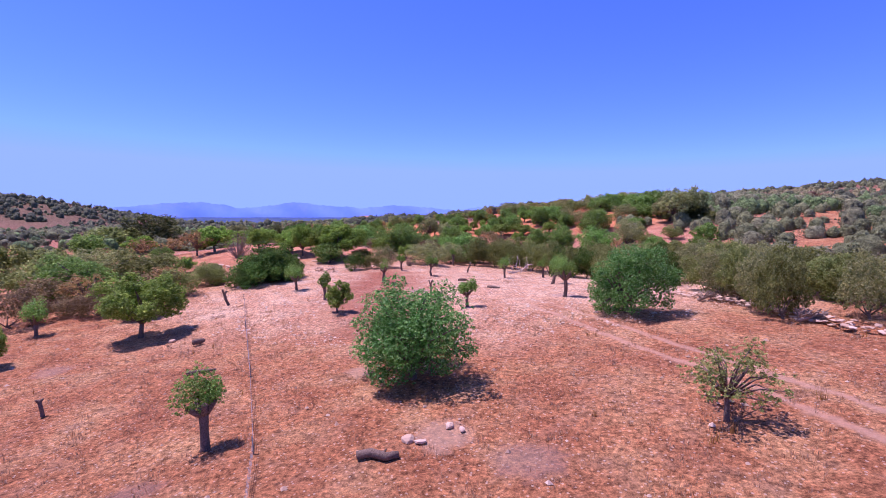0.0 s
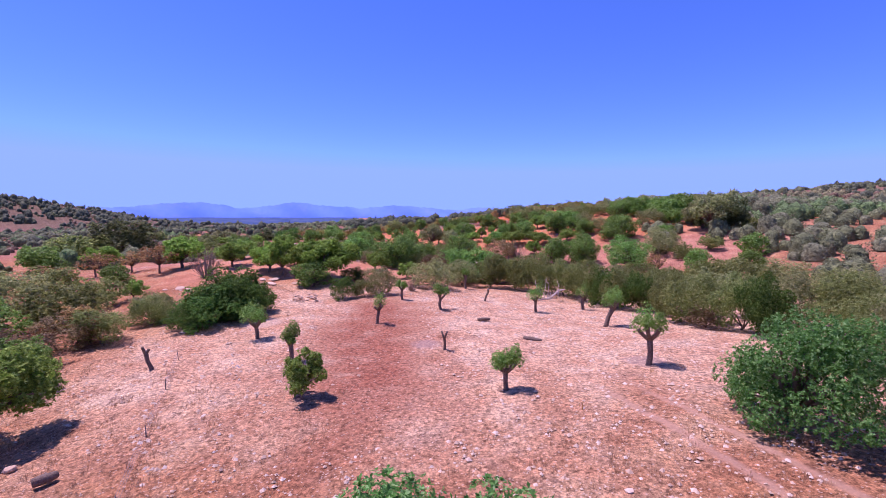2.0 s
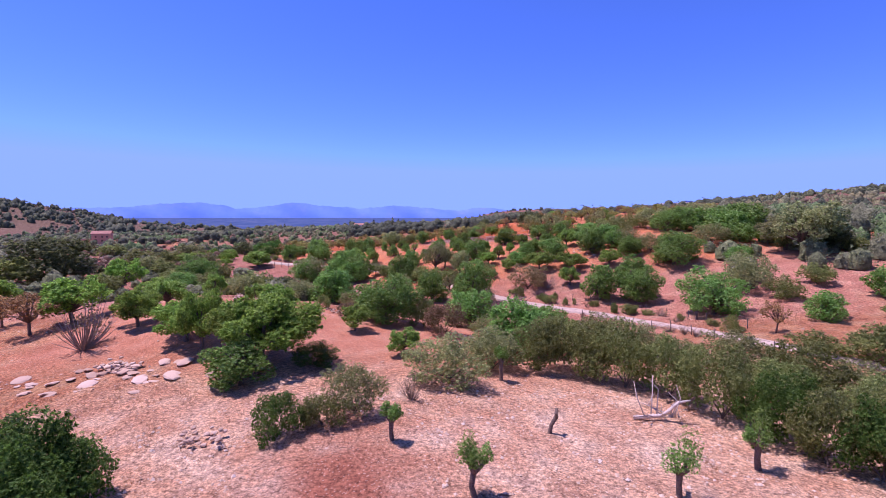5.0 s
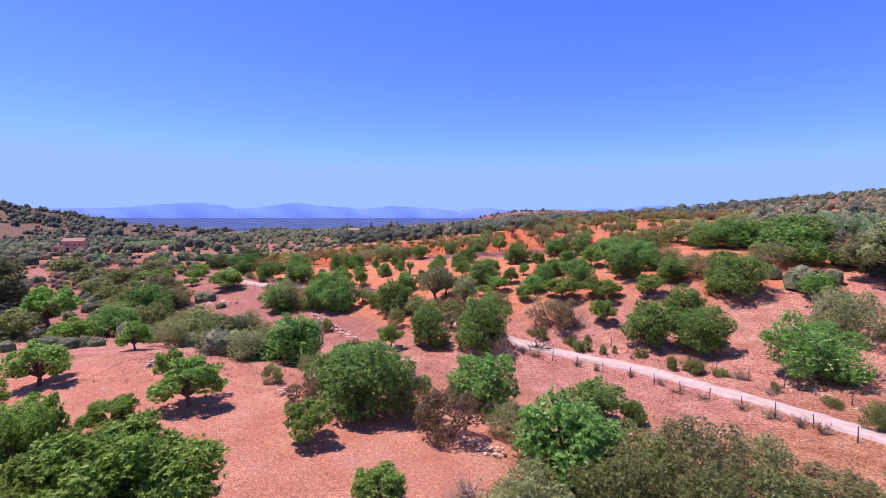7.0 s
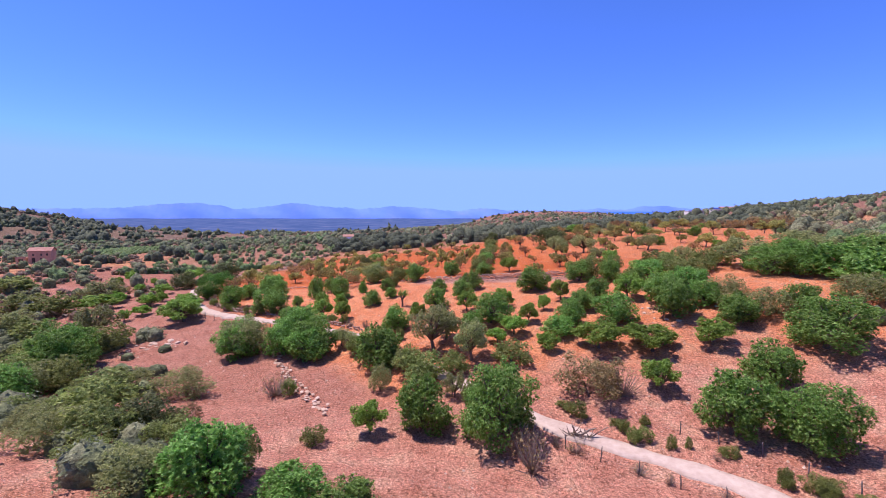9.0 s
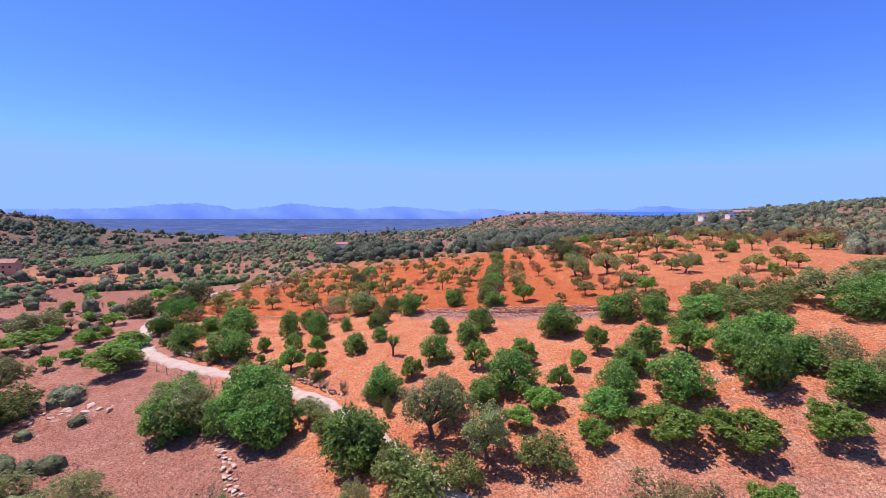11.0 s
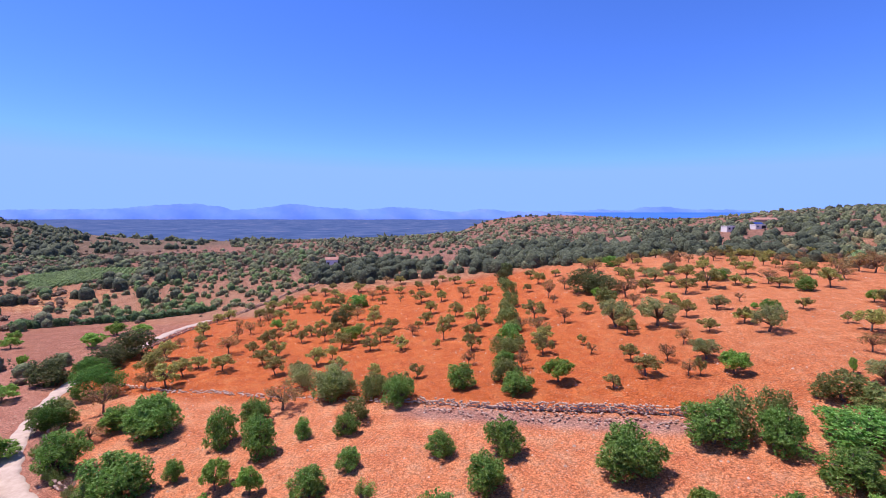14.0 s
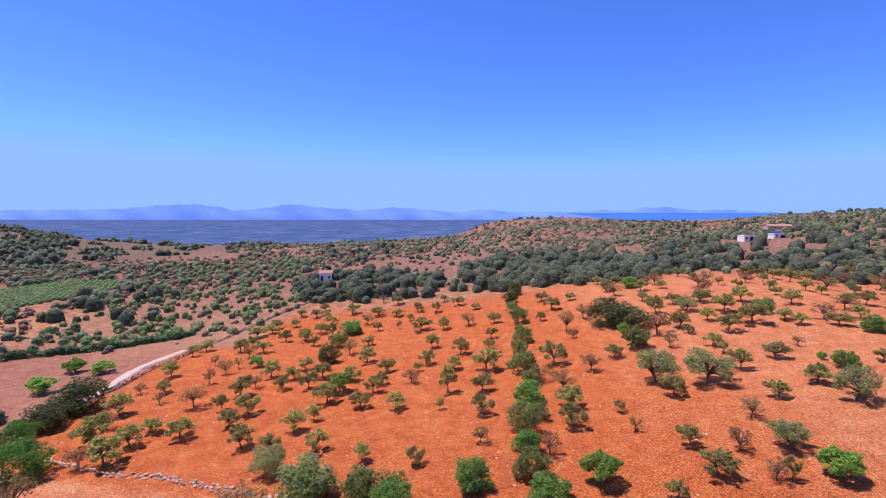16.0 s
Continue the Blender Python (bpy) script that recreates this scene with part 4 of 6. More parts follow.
def fallen_log(x, y, length, r, turn, seed, bark=BARK):
    rng = np.random.default_rng(seed)
    v, f = joined([tube([(-length / 2, 0, r), (-length / 6, rng.normal() * 0.05, r * 1.1), (length / 5, rng.normal() * 0.05, r * 0.95), (length / 2, 0, r * 0.9)],
                        [r * 0.9, r, r * 0.95, r * 0.75], 9), tube([(length * 0.1, 0, r), (length * 0.2, r * 1.6, r * 1.3)], [r * 0.4, r * 0.2], 6)])
    ob = new("fallen_log", mesh_of("log", v, f, bark, True))
    ob.matrix_world = pose(x, y, gz(x, y) + 0.02, 0, 0, turn)
    return tagged(ob, "fallen brown tree log lying on the stubble", "log")


fallen_log(1.7, 48.8, 1.0, 0.14, 15, 1)
fallen_log(4.3, 42, 1.2, 0.14, -30, 2)
fallen_log(-2, 12.9, 1.2, 0.13, 5, 3)
fallen_log(-12.2, 22.4, 1.3, 0.1, 22, 4)
fallen_log(-15.3, 27.9, 0.7, 0.18, 60, 5)


def brushwood(x, y, w, h, seed, label, n=26, bark=GREY_BARK):
    """A fallen, bleached tree: a bent stem with bare branches."""
    rng = np.random.default_rng(seed)
    parts = [tube([(-w * 0.5, 0, 0.1), (0, 0.1, 0.3), (w * 0.25, 0, h * 0.5), (w * 0.45, 0.1, h * 0.55)], [0.13, 0.12, 0.09, 0.05], 7)]
    for _ in range(n):
        a = np.array((rng.uniform(-0.4, 0.3) * w, 0.05, rng.uniform(0.1, 0.3)))
        b = a + (rng.normal() * w * 0.2, rng.normal() * w * 0.15, rng.random() * h * 0.7)
        c = b + (rng.normal() * w * 0.1, rng.normal() * w * 0.1, rng.random() * h * 0.35)
        b[2], c[2] = max(b[2], 0.03), max(c[2], 0.03)
        parts.append(tube([tuple(a), tuple(b), tuple(c)], [0.05, 0.03, 0.01], 5))
    v, f = joined(parts)
    ob = new("fallen_tree", mesh_of("fallen_tree", v, f, bark, True))
    ob.matrix_world = pose(x, y, gz(x, y), 0, 0, rng.uniform(-20, 20))
    return tagged(ob, label, "dead wood")


brushwood(10.1, 62.6, 3.4, 2.4, 1, "bleached grey fallen tree with bare branches", 16, BLEACHED)
brushwood(8, 105.3, 2.70, 1.66, 2, "grey heap of cut dry branches beside the lane")
brushwood(-66, 267.3, 4.96, 1.19, 3, "heap of bleached branches by the wall")
brushwood(18.1, 31.9, 1.64, 0.62, 4, "pile of dry grey twigs on rubble")
brushwood(19.1, 23.9, 1.80, 0.70, 5, "pile of dry grey twigs on rubble")


# ---------------------------------------------------------------- stones
def rock_mesh(seed, flat=0.6):
    """An angular, flattened boulder about a metre across: 20 to 80 faces."""
    rng = np.random.default_rng(seed)
    bm = bmesh.new()
    bmesh.ops.create_icosphere(bm, subdivisions=2 if seed < 3 else 1, radius=0.5)
    for v in bm.verts:
        k = 1 + 0.28 * noise.noise(v.co * 2.3 + Vector((seed * 3.1, 0, 0)))
        v.co = Vector((v.co.x * k, v.co.y * k * rng.uniform(0.8, 1.0), v.co.z * k * flat))
    me = bpy.data.meshes.new("rock")
    bm.to_mesh(me)
    bm.free()
    me.materials.append(STONE)
    return me


PALE_STONE = stone_material("pale_rubble", (0.4, 0.26, 0.165), (0.54, 0.375, 0.25), (0.66, 0.5, 0.35))
ROCKS = [rock_mesh(k) for k in range(8)]
PALE_ROCKS = []
for rock in ROCKS:
    PALE_ROCKS.append(rock.copy())
    PALE_ROCKS[-1].materials[0] = PALE_STONE
DULL_STONE = stone_material("grey_rubble", (0.26, 0.155, 0.1), (0.4, 0.255, 0.175), (0.56, 0.4, 0.285))
DULL_ROCKS = []
for rock in ROCKS:
    DULL_ROCKS.append(rock.copy())
    DULL_ROCKS[-1].materials[0] = DULL_STONE
stone_rng = random.Random(21)


def boulder(x, y, s, group="", label="pale grey limestone boulder half sunk in the soil", flat=1.0):
    ob = new("boulder", stone_rng.choice(ROCKS))
    ob.matrix_world = pose(x, y, gz(x, y) + 0.05 * s, stone_rng.uniform(-12, 12), stone_rng.uniform(-12, 12), stone_rng.uniform(0, 360)) @ Matrix.Diagonal((s, s * stone_rng.uniform(0.6, 1), s * stone_rng.uniform(0.6, 1) * flat, 1))
    return tagged(ob, label, "rock", group)


for x, y, s in [(-1.2, 13.9, 0.5), (-0.8, 13.7, 0.45), (0.1, 14.6, 0.35), (0.5, 14.3, 0.25), (-3.9, 25.7, 0.6), (-17.6, 29, 0.55), (4, 25.3, 0.3)]:
    boulder(x, y, s, "stones on the hill")
for _ in range(46):
    boulder(stone_rng.gauss(-26, 4.2), stone_rng.gauss(67, 1.6), stone_rng.uniform(0.4, 1.6), "pale rocks on the bank", "pale flat limestone slab flush with the soil", 0.4)
for _ in range(22):
    boulder(stone_rng.gauss(-45.9, 2.5), stone_rng.gauss(132.1, 1.8), stone_rng.uniform(0.4, 1.2), "pale rocks in the valley")
for _ in range(26):
    boulder(stone_rng.gauss(24.8, 3), stone_rng.gauss(128.8, 4), stone_rng.uniform(0.3, 0.9), "rocks by the orchard")


def stone_wall(name, line, height, courses, size, label, single=0, seed=0, thick=0.36, tumble=0.06, rocks=ROCKS):
    """A dry-stone wall of separate stones along a line; the first `single` are objects of their own."""
    rng = random.Random(seed)
    e = new(name)
    pts = [Vector((*p, 0)) for p in line]
    e.location = (pts[0].x, pts[0].y, gz(pts[0].x, pts[0].y))
    rest, made = [], 0
    base = [np.array([v.co[:] for v in m.vertices]) for m in rocks[3:]]
    tris = [[list(p.vertices) for p in m.polygons] for m in rocks[3:]]
    for a, b in zip(pts, pts[1:]):
        d = b - a
        n = max(1, int(d.length / size))
        along = math.atan2(d.y, d.x)
        for i in range(n):
            for c in range(courses):
                t = (i + 0.5 * (c % 2) + rng.uniform(-0.2, 0.2)) / n
                if c == courses - 1 and rng.random() < 0.25:
                    continue
                p = a + d * t
                off = rng.uniform(-1, 1) * thick * 0.5
                x, y = p.x - math.sin(along) * off, p.y + math.cos(along) * off
                z = gz(x, y) + height * (c + 0.45) / courses + rng.uniform(-1, 1) * tumble
                m = pose(x, y, z, rng.uniform(-15, 15), rng.uniform(-15, 15), math.degrees(along) + rng.uniform(-25, 25)) @ Matrix.Diagonal(
                    (size * rng.uniform(1.0, 1.5), min(thick, size * 1.6) * rng.uniform(0.7, 1.1), height / courses * rng.uniform(1.5, 2.1), 1))
                k = rng.randrange(5)
                if made < single:
                    ob = new("stone", rocks[3 + k])
                    ob.parent = e
                    ob.matrix_basis = Matrix.Translation(-e.location) @ m
                    made += 1
                else:
                    mm = np.array(m)
                    rest.append((base[k] @ mm[:3, :3].T + mm[:3, 3] - np.array(e.location), tris[k]))
    if rest:
        v, f = joined(rest)
        tagged(child("stonework", mesh_of("stonework", v, f, rocks[0].materials[0]), e), kind="stuff")
    return tagged(e, label, "wall")


stone_wall("dry_stone_wall", [(2, 153.8), (12.2, 151.6), (19.3, 149.2)], 0.95, 4, 0.28, "dry-stone terrace wall between the two orchards", 250, 1, rocks=PALE_ROCKS)
stone_wall("rubble_bank", [(-6.5, 155.6), (2.4, 152.6), (12.3, 150.4), (18.6, 148.2)], 0.26, 2, 0.24, "grey rubble fallen below the terrace wall", 120, 12, 2.6, 0.06, DULL_ROCKS)
stone_wall("dry_stone_wall", [(-7.2, 157), (2, 153.8)], 0.75, 3, 0.3, "half-tumbled dry-stone terrace wall", 0, 2, rocks=PALE_ROCKS)
stone_wall("dry_stone_wall", [(-43.2, 169.8), (-35.2, 168.3), (-21, 161.9), (-7.2, 157)], 0.26, 2, 0.34, "low line of stones at the orchard's edge", 0, 3, 1.0, rocks=DULL_ROCKS)
stone_wall("dry_stone_wall", [(-53, 173.4), (-43.2, 169.8)], 0.4, 2, 0.5, "low dry-stone wall with a flat top", 0, 4)
stone_wall("dry_stone_wall", [(-63, 196.4), (-65.3, 213.2), (-65.2, 229.8), (-63.4, 245.7), (-58.4, 260.3), (-50.1, 275.4)], 0.9, 2, 0.7, "long pale boundary wall beside the lane", 0, 5)
stone_wall("rubble_wall", [(17.3, 37.1), (18.7, 32.3), (19.3, 28.6), (19.5, 23.4), (20, 20), (20.4, 14.8), (20.8, 8.9)], 0.35, 3, 0.3, "collapsed rubble wall of pale flat stones", 260, 6, 1.3, 0.08)
stone_wall("dry_stone_wall", [(-15.3, 132.1), (-21.4, 137.3), (-27.6, 141.3), (-36.4, 145.1), (-42.8, 148.9), (-47.3, 153.8), (-52.7, 162.5)], 0.6, 2, 0.5, "low tumbled wall along the lane's edge", 0, 7, rocks=DULL_ROCKS)
for a_, b_ in (((-27.6, 90.2), (-26.8, 87.6)), ((-15.4, 84.3), (-13.9, 83.3)), ((-2.2, 79.9), (0.3, 78.3))):
    stone_wall("rubble_wall", [a_, b_], 0.45, 3, 0.26, "collapsed rubble wall under the shrubs", 24, int(a_[1]), 0.9)
stone_wall("rubble_wall", [(-27.2, 129.8), (-25.5, 127.2), (-21.2, 120), (-17.3, 114.3), (-14.2, 110.2)], 0.35, 2, 0.4, "collapsed rubble wall crossing the valley", 0, 9, 1.1)
stone_wall("stone_heap", [(-16.4, 58.2), (-13.8, 57.8)], 0.5, 3, 0.25, "heap of grey field stones on the slope", 60, 10, 1.6, 0.1)
stone_wall("stone_heap", [(-28.4, 68.9), (-25.2, 68.2)], 0.6, 3, 0.3, "heap of grey field stones among rocks", 60, 11, 1.8, 0.1)


# ---------------------------------------------------------------- fences
POST_WOOD = bark_material("old_post_wood", (0.11, 0.09, 0.075), (0.26, 0.22, 0.19))
wm, wnt, wb = material("rusty_wire", 0.6, 0.4)
wb.inputs["Metallic"].default_value = 0.7
wnt.links.new(ramp(wnt, noise_at(wnt, 6.0), [(0.3, (0.12, 0.1, 0.09)), (0.7, (0.3, 0.27, 0.25))]), wb.inputs["Base Color"])
pv, pf = joined([tube([(0, 0, -0.15), (0.015, 0, 0.5), (0, 0.01, 1.0), (0, 0.01, 1.15)], [0.05, 0.045, 0.04, 0.025], 7)])
POST = mesh_of("post", pv, pf, POST_WOOD, True)


def fence(line, spacing, wires, label, seed, scale=1.0):
    rng = random.Random(seed)
    e = new("wire_fence")
    e.location = (*line[0], gz(*line[0]))
    tops = []
    for (ax, ay), (bx, by) in zip(line, line[1:]):
        n = max(1, round(math.hypot(bx - ax, by - ay) / spacing))
        for i in range(n):
            x, y = ax + (bx - ax) * i / n, ay + (by - ay) * i / n
            ob = new("post", POST)
            ob.parent = e
            ob.matrix_basis = Matrix.Translation(-e.location) @ pose(x, y, gz(x, y), rng.uniform(-6, 6), rng.uniform(-6, 6), 0) @ Matrix.Diagonal((scale, scale, scale * rng.uniform(0.85, 1.1), 1))
            tops.append(np.array((x, y, gz(x, y))) - np.array(e.location))
    for k in range(wires):
        h = (0.3 + 0.65 * k / max(1, wires - 1)) * scale
        v, f = tube([tuple(p + (0, 0, h)) for p in tops], [0.007] * len(tops), 3)
        child("wire", mesh_of("wire", v, f, wm), e)
    return tagged(e, label, "fence")


fence([(27.1, 73.2), (23.7, 81), (20.6, 88), (15.5, 97.5), (4.1, 105.6), (-4.4, 113.8)], 2.6, 3, "wire fence on old wooden posts beside the lane", 1)
fence([(-25.8, 134.5), (-31.7, 137.5), (-39.2, 141.2), (-45.5, 144.9), (-50.5, 150.1), (-55.4, 157.1)], 2.4, 3, "wire fence on leaning wooden posts along the lane", 2)
fence([(29, 84.2), (26.5, 91.5), (20.8, 102), (9.3, 110.3)], 3.0, 2, "sparse row of old posts above the lane", 3)
fence([(-4.2, 8.7), (-6, 13.8), (-9.2, 21.1), (-13.6, 30.8), (-20.4, 46)], 5.5, 3, "thin wire fence crossing the stubble hill", 4, 0.55)


# ---------------------------------------------------------------- houses
def plaster(name, a, b_):
    m, nt, b = material(name, 0.92, 0.15)
    n = noise_at(nt, 0.9, 7.0, 0.7)
    nt.links.new(ramp(nt, n, [(0.3, a), (0.7, b_)]), b.inputs["Base Color"])
    bump(nt, b, noise_at(nt, 8.0, 4.0), 0.3, 0.03)
    return m


RUBBLE, WHITEWASH = plaster("weathered_rubble_plaster", (0.42, 0.25, 0.15), (0.56, 0.37, 0.24)), plaster("cream_render", (0.78, 0.68, 0.54), (0.88, 0.8, 0.68))
ROOFTILE = plaster("clay_roof_tile", (0.3, 0.14, 0.09), (0.46, 0.26, 0.18))
DARK, _, db = material("dark_opening", 0.5, 0.4)
db.inputs["Base Color"].default_value = (0.03, 0.027, 0.025, 1)
SHUTTER, _, sb = material("faded_shutter_paint", 0.7, 0.3)
sb.inputs["Base Color"].default_value = (0.12, 0.1, 0.08, 1)


def box(cx, cy, cz, sx, sy, sz):
    v = [(cx + sx * a / 2, cy + sy * b / 2, cz + sz * c / 2) for c in (-1, 1) for b in (-1, 1) for a in (-1, 1)]
    return np.array(v), [[0, 2, 3, 1], [4, 5, 7, 6], [0, 1, 5, 4], [2, 6, 7, 3], [0, 4, 6, 2], [1, 3, 7, 5]]


def front_wall(w, h, t, y, openings):
    """A wall along x with real openings (x, z, width, height), as blocks round them."""
    xs = sorted({-w / 2, w / 2, *(o[0] - o[2] / 2 for o in openings), *(o[0] + o[2] / 2 for o in openings)})
    zs = sorted({-0.6, h, *(o[1] for o in openings), *(o[1] + o[3] for o in openings)})
    out = []
    for a, b in zip(xs, xs[1:]):
        for c, d in zip(zs, zs[1:]):
            mx, mz = (a + b) / 2, (c + d) / 2
            if not any(abs(mx - o[0]) < o[2] / 2 and o[1] < mz < o[1] + o[3] for o in openings):
                out.append(box(mx, y, mz, b - a, t, d - c))
    return joined(out)


def house(name, x, y, turn, w, depth, h, wall, openings, label, roof="gable", rise=1.2):
    e = new(name)
    e.matrix_world = pose(x, y, gz(x, y) + 0.2, 0, 0, turn)
    v, f = joined([front_wall(w, h, 0.45, -depth / 2, openings), box(0, depth / 2, h / 2 - 0.3, w, 0.45, h + 0.6),
                   box(-w / 2 + 0.225, 0, h / 2 - 0.3, 0.45, depth - 0.45, h + 0.6), box(w / 2 - 0.225, 0, h / 2 - 0.3, 0.45, depth - 0.45, h + 0.6)])
    child("wall", mesh_of("wall", v, f, wall), e)
    o = 0.35
    if roof == "gable":
        y0, y1, x0, x1 = -depth / 2 - o, depth / 2 + o, -w / 2 - o, w / 2 + o
        rv = np.array([(x0, y0, h), (x1, y0, h), (x1, 0, h + rise), (x0, 0, h + rise), (x0, y1, h), (x1, y1, h),
                       (x0, y0, h + 0.18), (x1, y0, h + 0.18), (x1, 0, h + rise + 0.18), (x0, 0, h + rise + 0.18), (x0, y1, h + 0.18), (x1, y1, h + 0.18)])
        rf = [[6, 7, 8, 9], [9, 8, 11, 10], [0, 3, 2, 1], [3, 4, 5, 2], [0, 1, 7, 6], [4, 10, 11, 5], [0, 6, 9, 3], [3, 9, 10, 4], [1, 2, 8, 7], [2, 5, 11, 8]]
        child("roof", mesh_of("roof", rv, rf, ROOFTILE), e, "low gabled clay tile roof")
        for ga, gb in ((-w / 2, -w / 2 + 0.4), (w / 2 - 0.4, w / 2)):
            gv = np.array([(ga, -depth / 2, h), (ga, depth / 2, h), (ga, 0, h + rise), (gb, -depth / 2, h), (gb, depth / 2, h), (gb, 0, h + rise)])
            child("gable", mesh_of("gable", gv, [[0, 2, 1], [3, 4, 5], [0, 1, 4, 3], [1, 2, 5, 4], [2, 0, 3, 5]], wall), e)
    else:
        v, f = joined([box(0, 0, h + 0.1, w + 0.3, depth + 0.3, 0.2), box(0, -depth / 2, h + 0.3, w + 0.3, 0.25, 0.35)])
        child("roof", mesh_of("roof", v, f, wall), e, "flat parapet roof")
    for ox, oz, ow, oh in openings:
        kind = "door" if oz < 0.1 else "window"
        p = child(kind, mesh_of(kind, *joined([box(ox, -depth / 2 + 0.16, oz + oh / 2, ow, 0.06, oh)]), DARK), e)
        fr = [box(ox + s * (ow / 2 - 0.04), -depth / 2 + 0.1, oz + oh / 2, 0.08, 0.08, oh) for s in (-1, 0, 1)] + [box(ox, -depth / 2 + 0.1, oz + oh - 0.04, ow, 0.08, 0.08)]
        child("frame", mesh_of("frame", *joined(fr), SHUTTER), p)
    return tagged(e, label, "house")


house("farmhouse", -160, 246, 24, 7, 5.5, 4.4, RUBBLE, [(-1.9, 0, 1.1, 2.0), (0.4, 0.9, 0.7, 0.9), (-1.9, 2.7, 0.6, 0.8), (0.5, 2.7, 0.6, 0.8), (2.3, 2.7, 0.6, 0.8)],
      "old two-storey stone farmhouse with clay tile roof")
house("shed", -166, 244, 24, 3.0, 3.5, 2.0, RUBBLE, [(0, 0, 1.4, 1.7)], "low lean-to stone shed beside the farmhouse", "flat")
house("villa", 149, 356, -4, 9, 6, 2.5, WHITEWASH, [(-3.2, 0.9, 1.1, 1.1), (-0.8, 0, 2.0, 2.1), (1.8, 0, 2.0, 2.1), (3.6, 0.9, 0.9, 1.1)], "cream single-storey country villa with flat roof", "flat")
house("annexe", 164, 358, -4, 6, 5, 1.9, WHITEWASH, [(1.2, 0, 2.4, 1.7), (-1.8, 0.8, 0.9, 0.8)], "low pale annexe with a dark open bay", "flat")
house("country_house", 222, 440, -10, 15, 8, 3.6, plaster("ochre_render", (0.5, 0.3, 0.2), (0.62, 0.4, 0.29)), [(-4, 0.9, 1.2, 1.2), (0, 0, 1.4, 2.2), (4, 0.9, 1.2, 1.2)],
      "ochre country house on the wooded ridge", "gable", 1.4)
house("cottage", -55, 312, 10, 5, 4.5, 3.0, plaster("lime_wash", (0.75, 0.72, 0.68), (0.86, 0.84, 0.8)), [(-1.5, 0, 1.0, 2.1), (1.4, 1.0, 0.9, 1.0)], "small white cottage among dark trees", "gable", 1.0)
PANEL, pnt, pb = material("solar_panel_glass", 0.25, 0.5)
pb.inputs["Base Color"].default_value = (0.05, 0.08, 0.3, 1)
rack = new("solar_panels")
rack.matrix_world = pose(164, 358.5, gz(164, 358) + 2.6, 0, 0, -4)
for k in range(4):
    v, f = box(0, 0, 0, 1.0, 1.6, 0.05)
    p = child("panel", mesh_of("panel", v, f, PANEL), rack)
    p.matrix_basis = pose(-1.6 + 1.08 * k, 0, 0.45, 30, 0, 0)
    v, f = joined([box(-1.6 + 1.08 * k, 0.6, 0.3, 0.06, 0.06, 0.95), box(-1.6 + 1.08 * k, -0.6, 0.0, 0.06, 0.06, 0.35)])
    child("strut", mesh_of("strut", v, f, wm), rack)
tagged(rack, "blue solar panels tilted on the annexe roof", "solar panels")
# ---------------------------------------------------------------- trees and shrubs, place by place
orchard("carob", "carobs of the lower orchard", [(-36.8, 155.9, 4.7, 4.4), (-32.9, 145.5, 5.4, 4), (-29.1, 147, 1.7, 2), (-27.1, 152.4, 3.3, 3.8),
    (-22, 149.9, 3.2, 3.9), (-25.5, 156.4, 3.3, 2.9), (-18.5, 152, 1.7, 2.1), (-14.1, 151.7, 2.4, 2.1), (-12.6, 145.8, 2.1, 1.9),
    (-15.3, 142.9, 2.8, 2.5), (-10.3, 130.2, 3.6, 3.4), (-4.8, 137.3, 3.6, 3), (-4.5, 146.7, 2.5, 2.2), (1.4, 145.9, 3.3, 3.1), (-1, 141.6, 3.1, 3),
    (2.7, 128.6, 4.8, 4.1), (-0.2, 126.9, 3.1, 2.3), (10.4, 142.1, 4.9, 4), (18.8, 144.7, 4.6, 3.4), (23.3, 142.6, 3.4, 3.5), (18.2, 134, 3.4, 3),
    (14.9, 130.3, 3.5, 2.8), (12.4, 126.1, 3.7, 3.3)])
orchard("carob", "carobs of the lower orchard", [(18, 125, 5.2, 3.8), (24.9, 137.8, 3.9, 2.8), (29, 142, 5.6, 2.8), (25.8, 129.2, 5, 4.1),
    (25.2, 125.5, 4.9, 4.8), (30, 132.7, 5.5, 3.6)])
orchard("fig", "carobs of the lower orchard", [(-42, 157.8, 3, 2.4), (-27.7, 142.6, 1.3, 1.3), (-24.3, 145.3, 2.4, 2.6), (-22.9, 139.8, 3, 3.1),
    (-20.8, 144.2, 2.1, 2.4), (-19.2, 137.9, 2.5, 2.9), (-7.4, 133.3, 2.4, 2.3), (-0.3, 134, 2.8, 3), (4.7, 133.9, 3.1, 2.8),
    (13.5, 135.3, 2.8, 2.9), (10.1, 131.3, 1.8, 2.2), (7.4, 127.6, 2.4, 2.6), (22.2, 132.6, 3.8, 3.5), (26.5, 132.3, 3.6, 3.5)])
orchard("shrub", "carobs of the lower orchard", [(21.1, 145.3, 3.9, 4.1), (25.3, 146.6, 2.7, 3.2), (34.3, 139.7, 6.4, 3.3), (33.7, 144.4, 5.7, 3.1),
    (38.2, 142.6, 4.3, 3.5), (42.4, 144.8, 3.9, 2.4), (33.3, 148.8, 4.9, 2.8)])
orchard("carob", "trees by the lane", [(-41.8, 149.6, 4.2, 4), (-23.8, 130.6, 6.7, 5.3), (-32.6, 131.7, 5.9, 4), (-9.6, 157.3, 3.3, 3.3)])
orchard("fig", "trees by the lane", [(-46.6, 142.9, 6.5, 3.7), (-50.9, 151.8, 4.7, 2.7), (-60.8, 160, 1.7, 1.8), (-65.3, 168, 3.9, 2.2), (-73.3, 172, 2.7, 1.9), (-92.1, 197.8, 3.5, 2.2)])
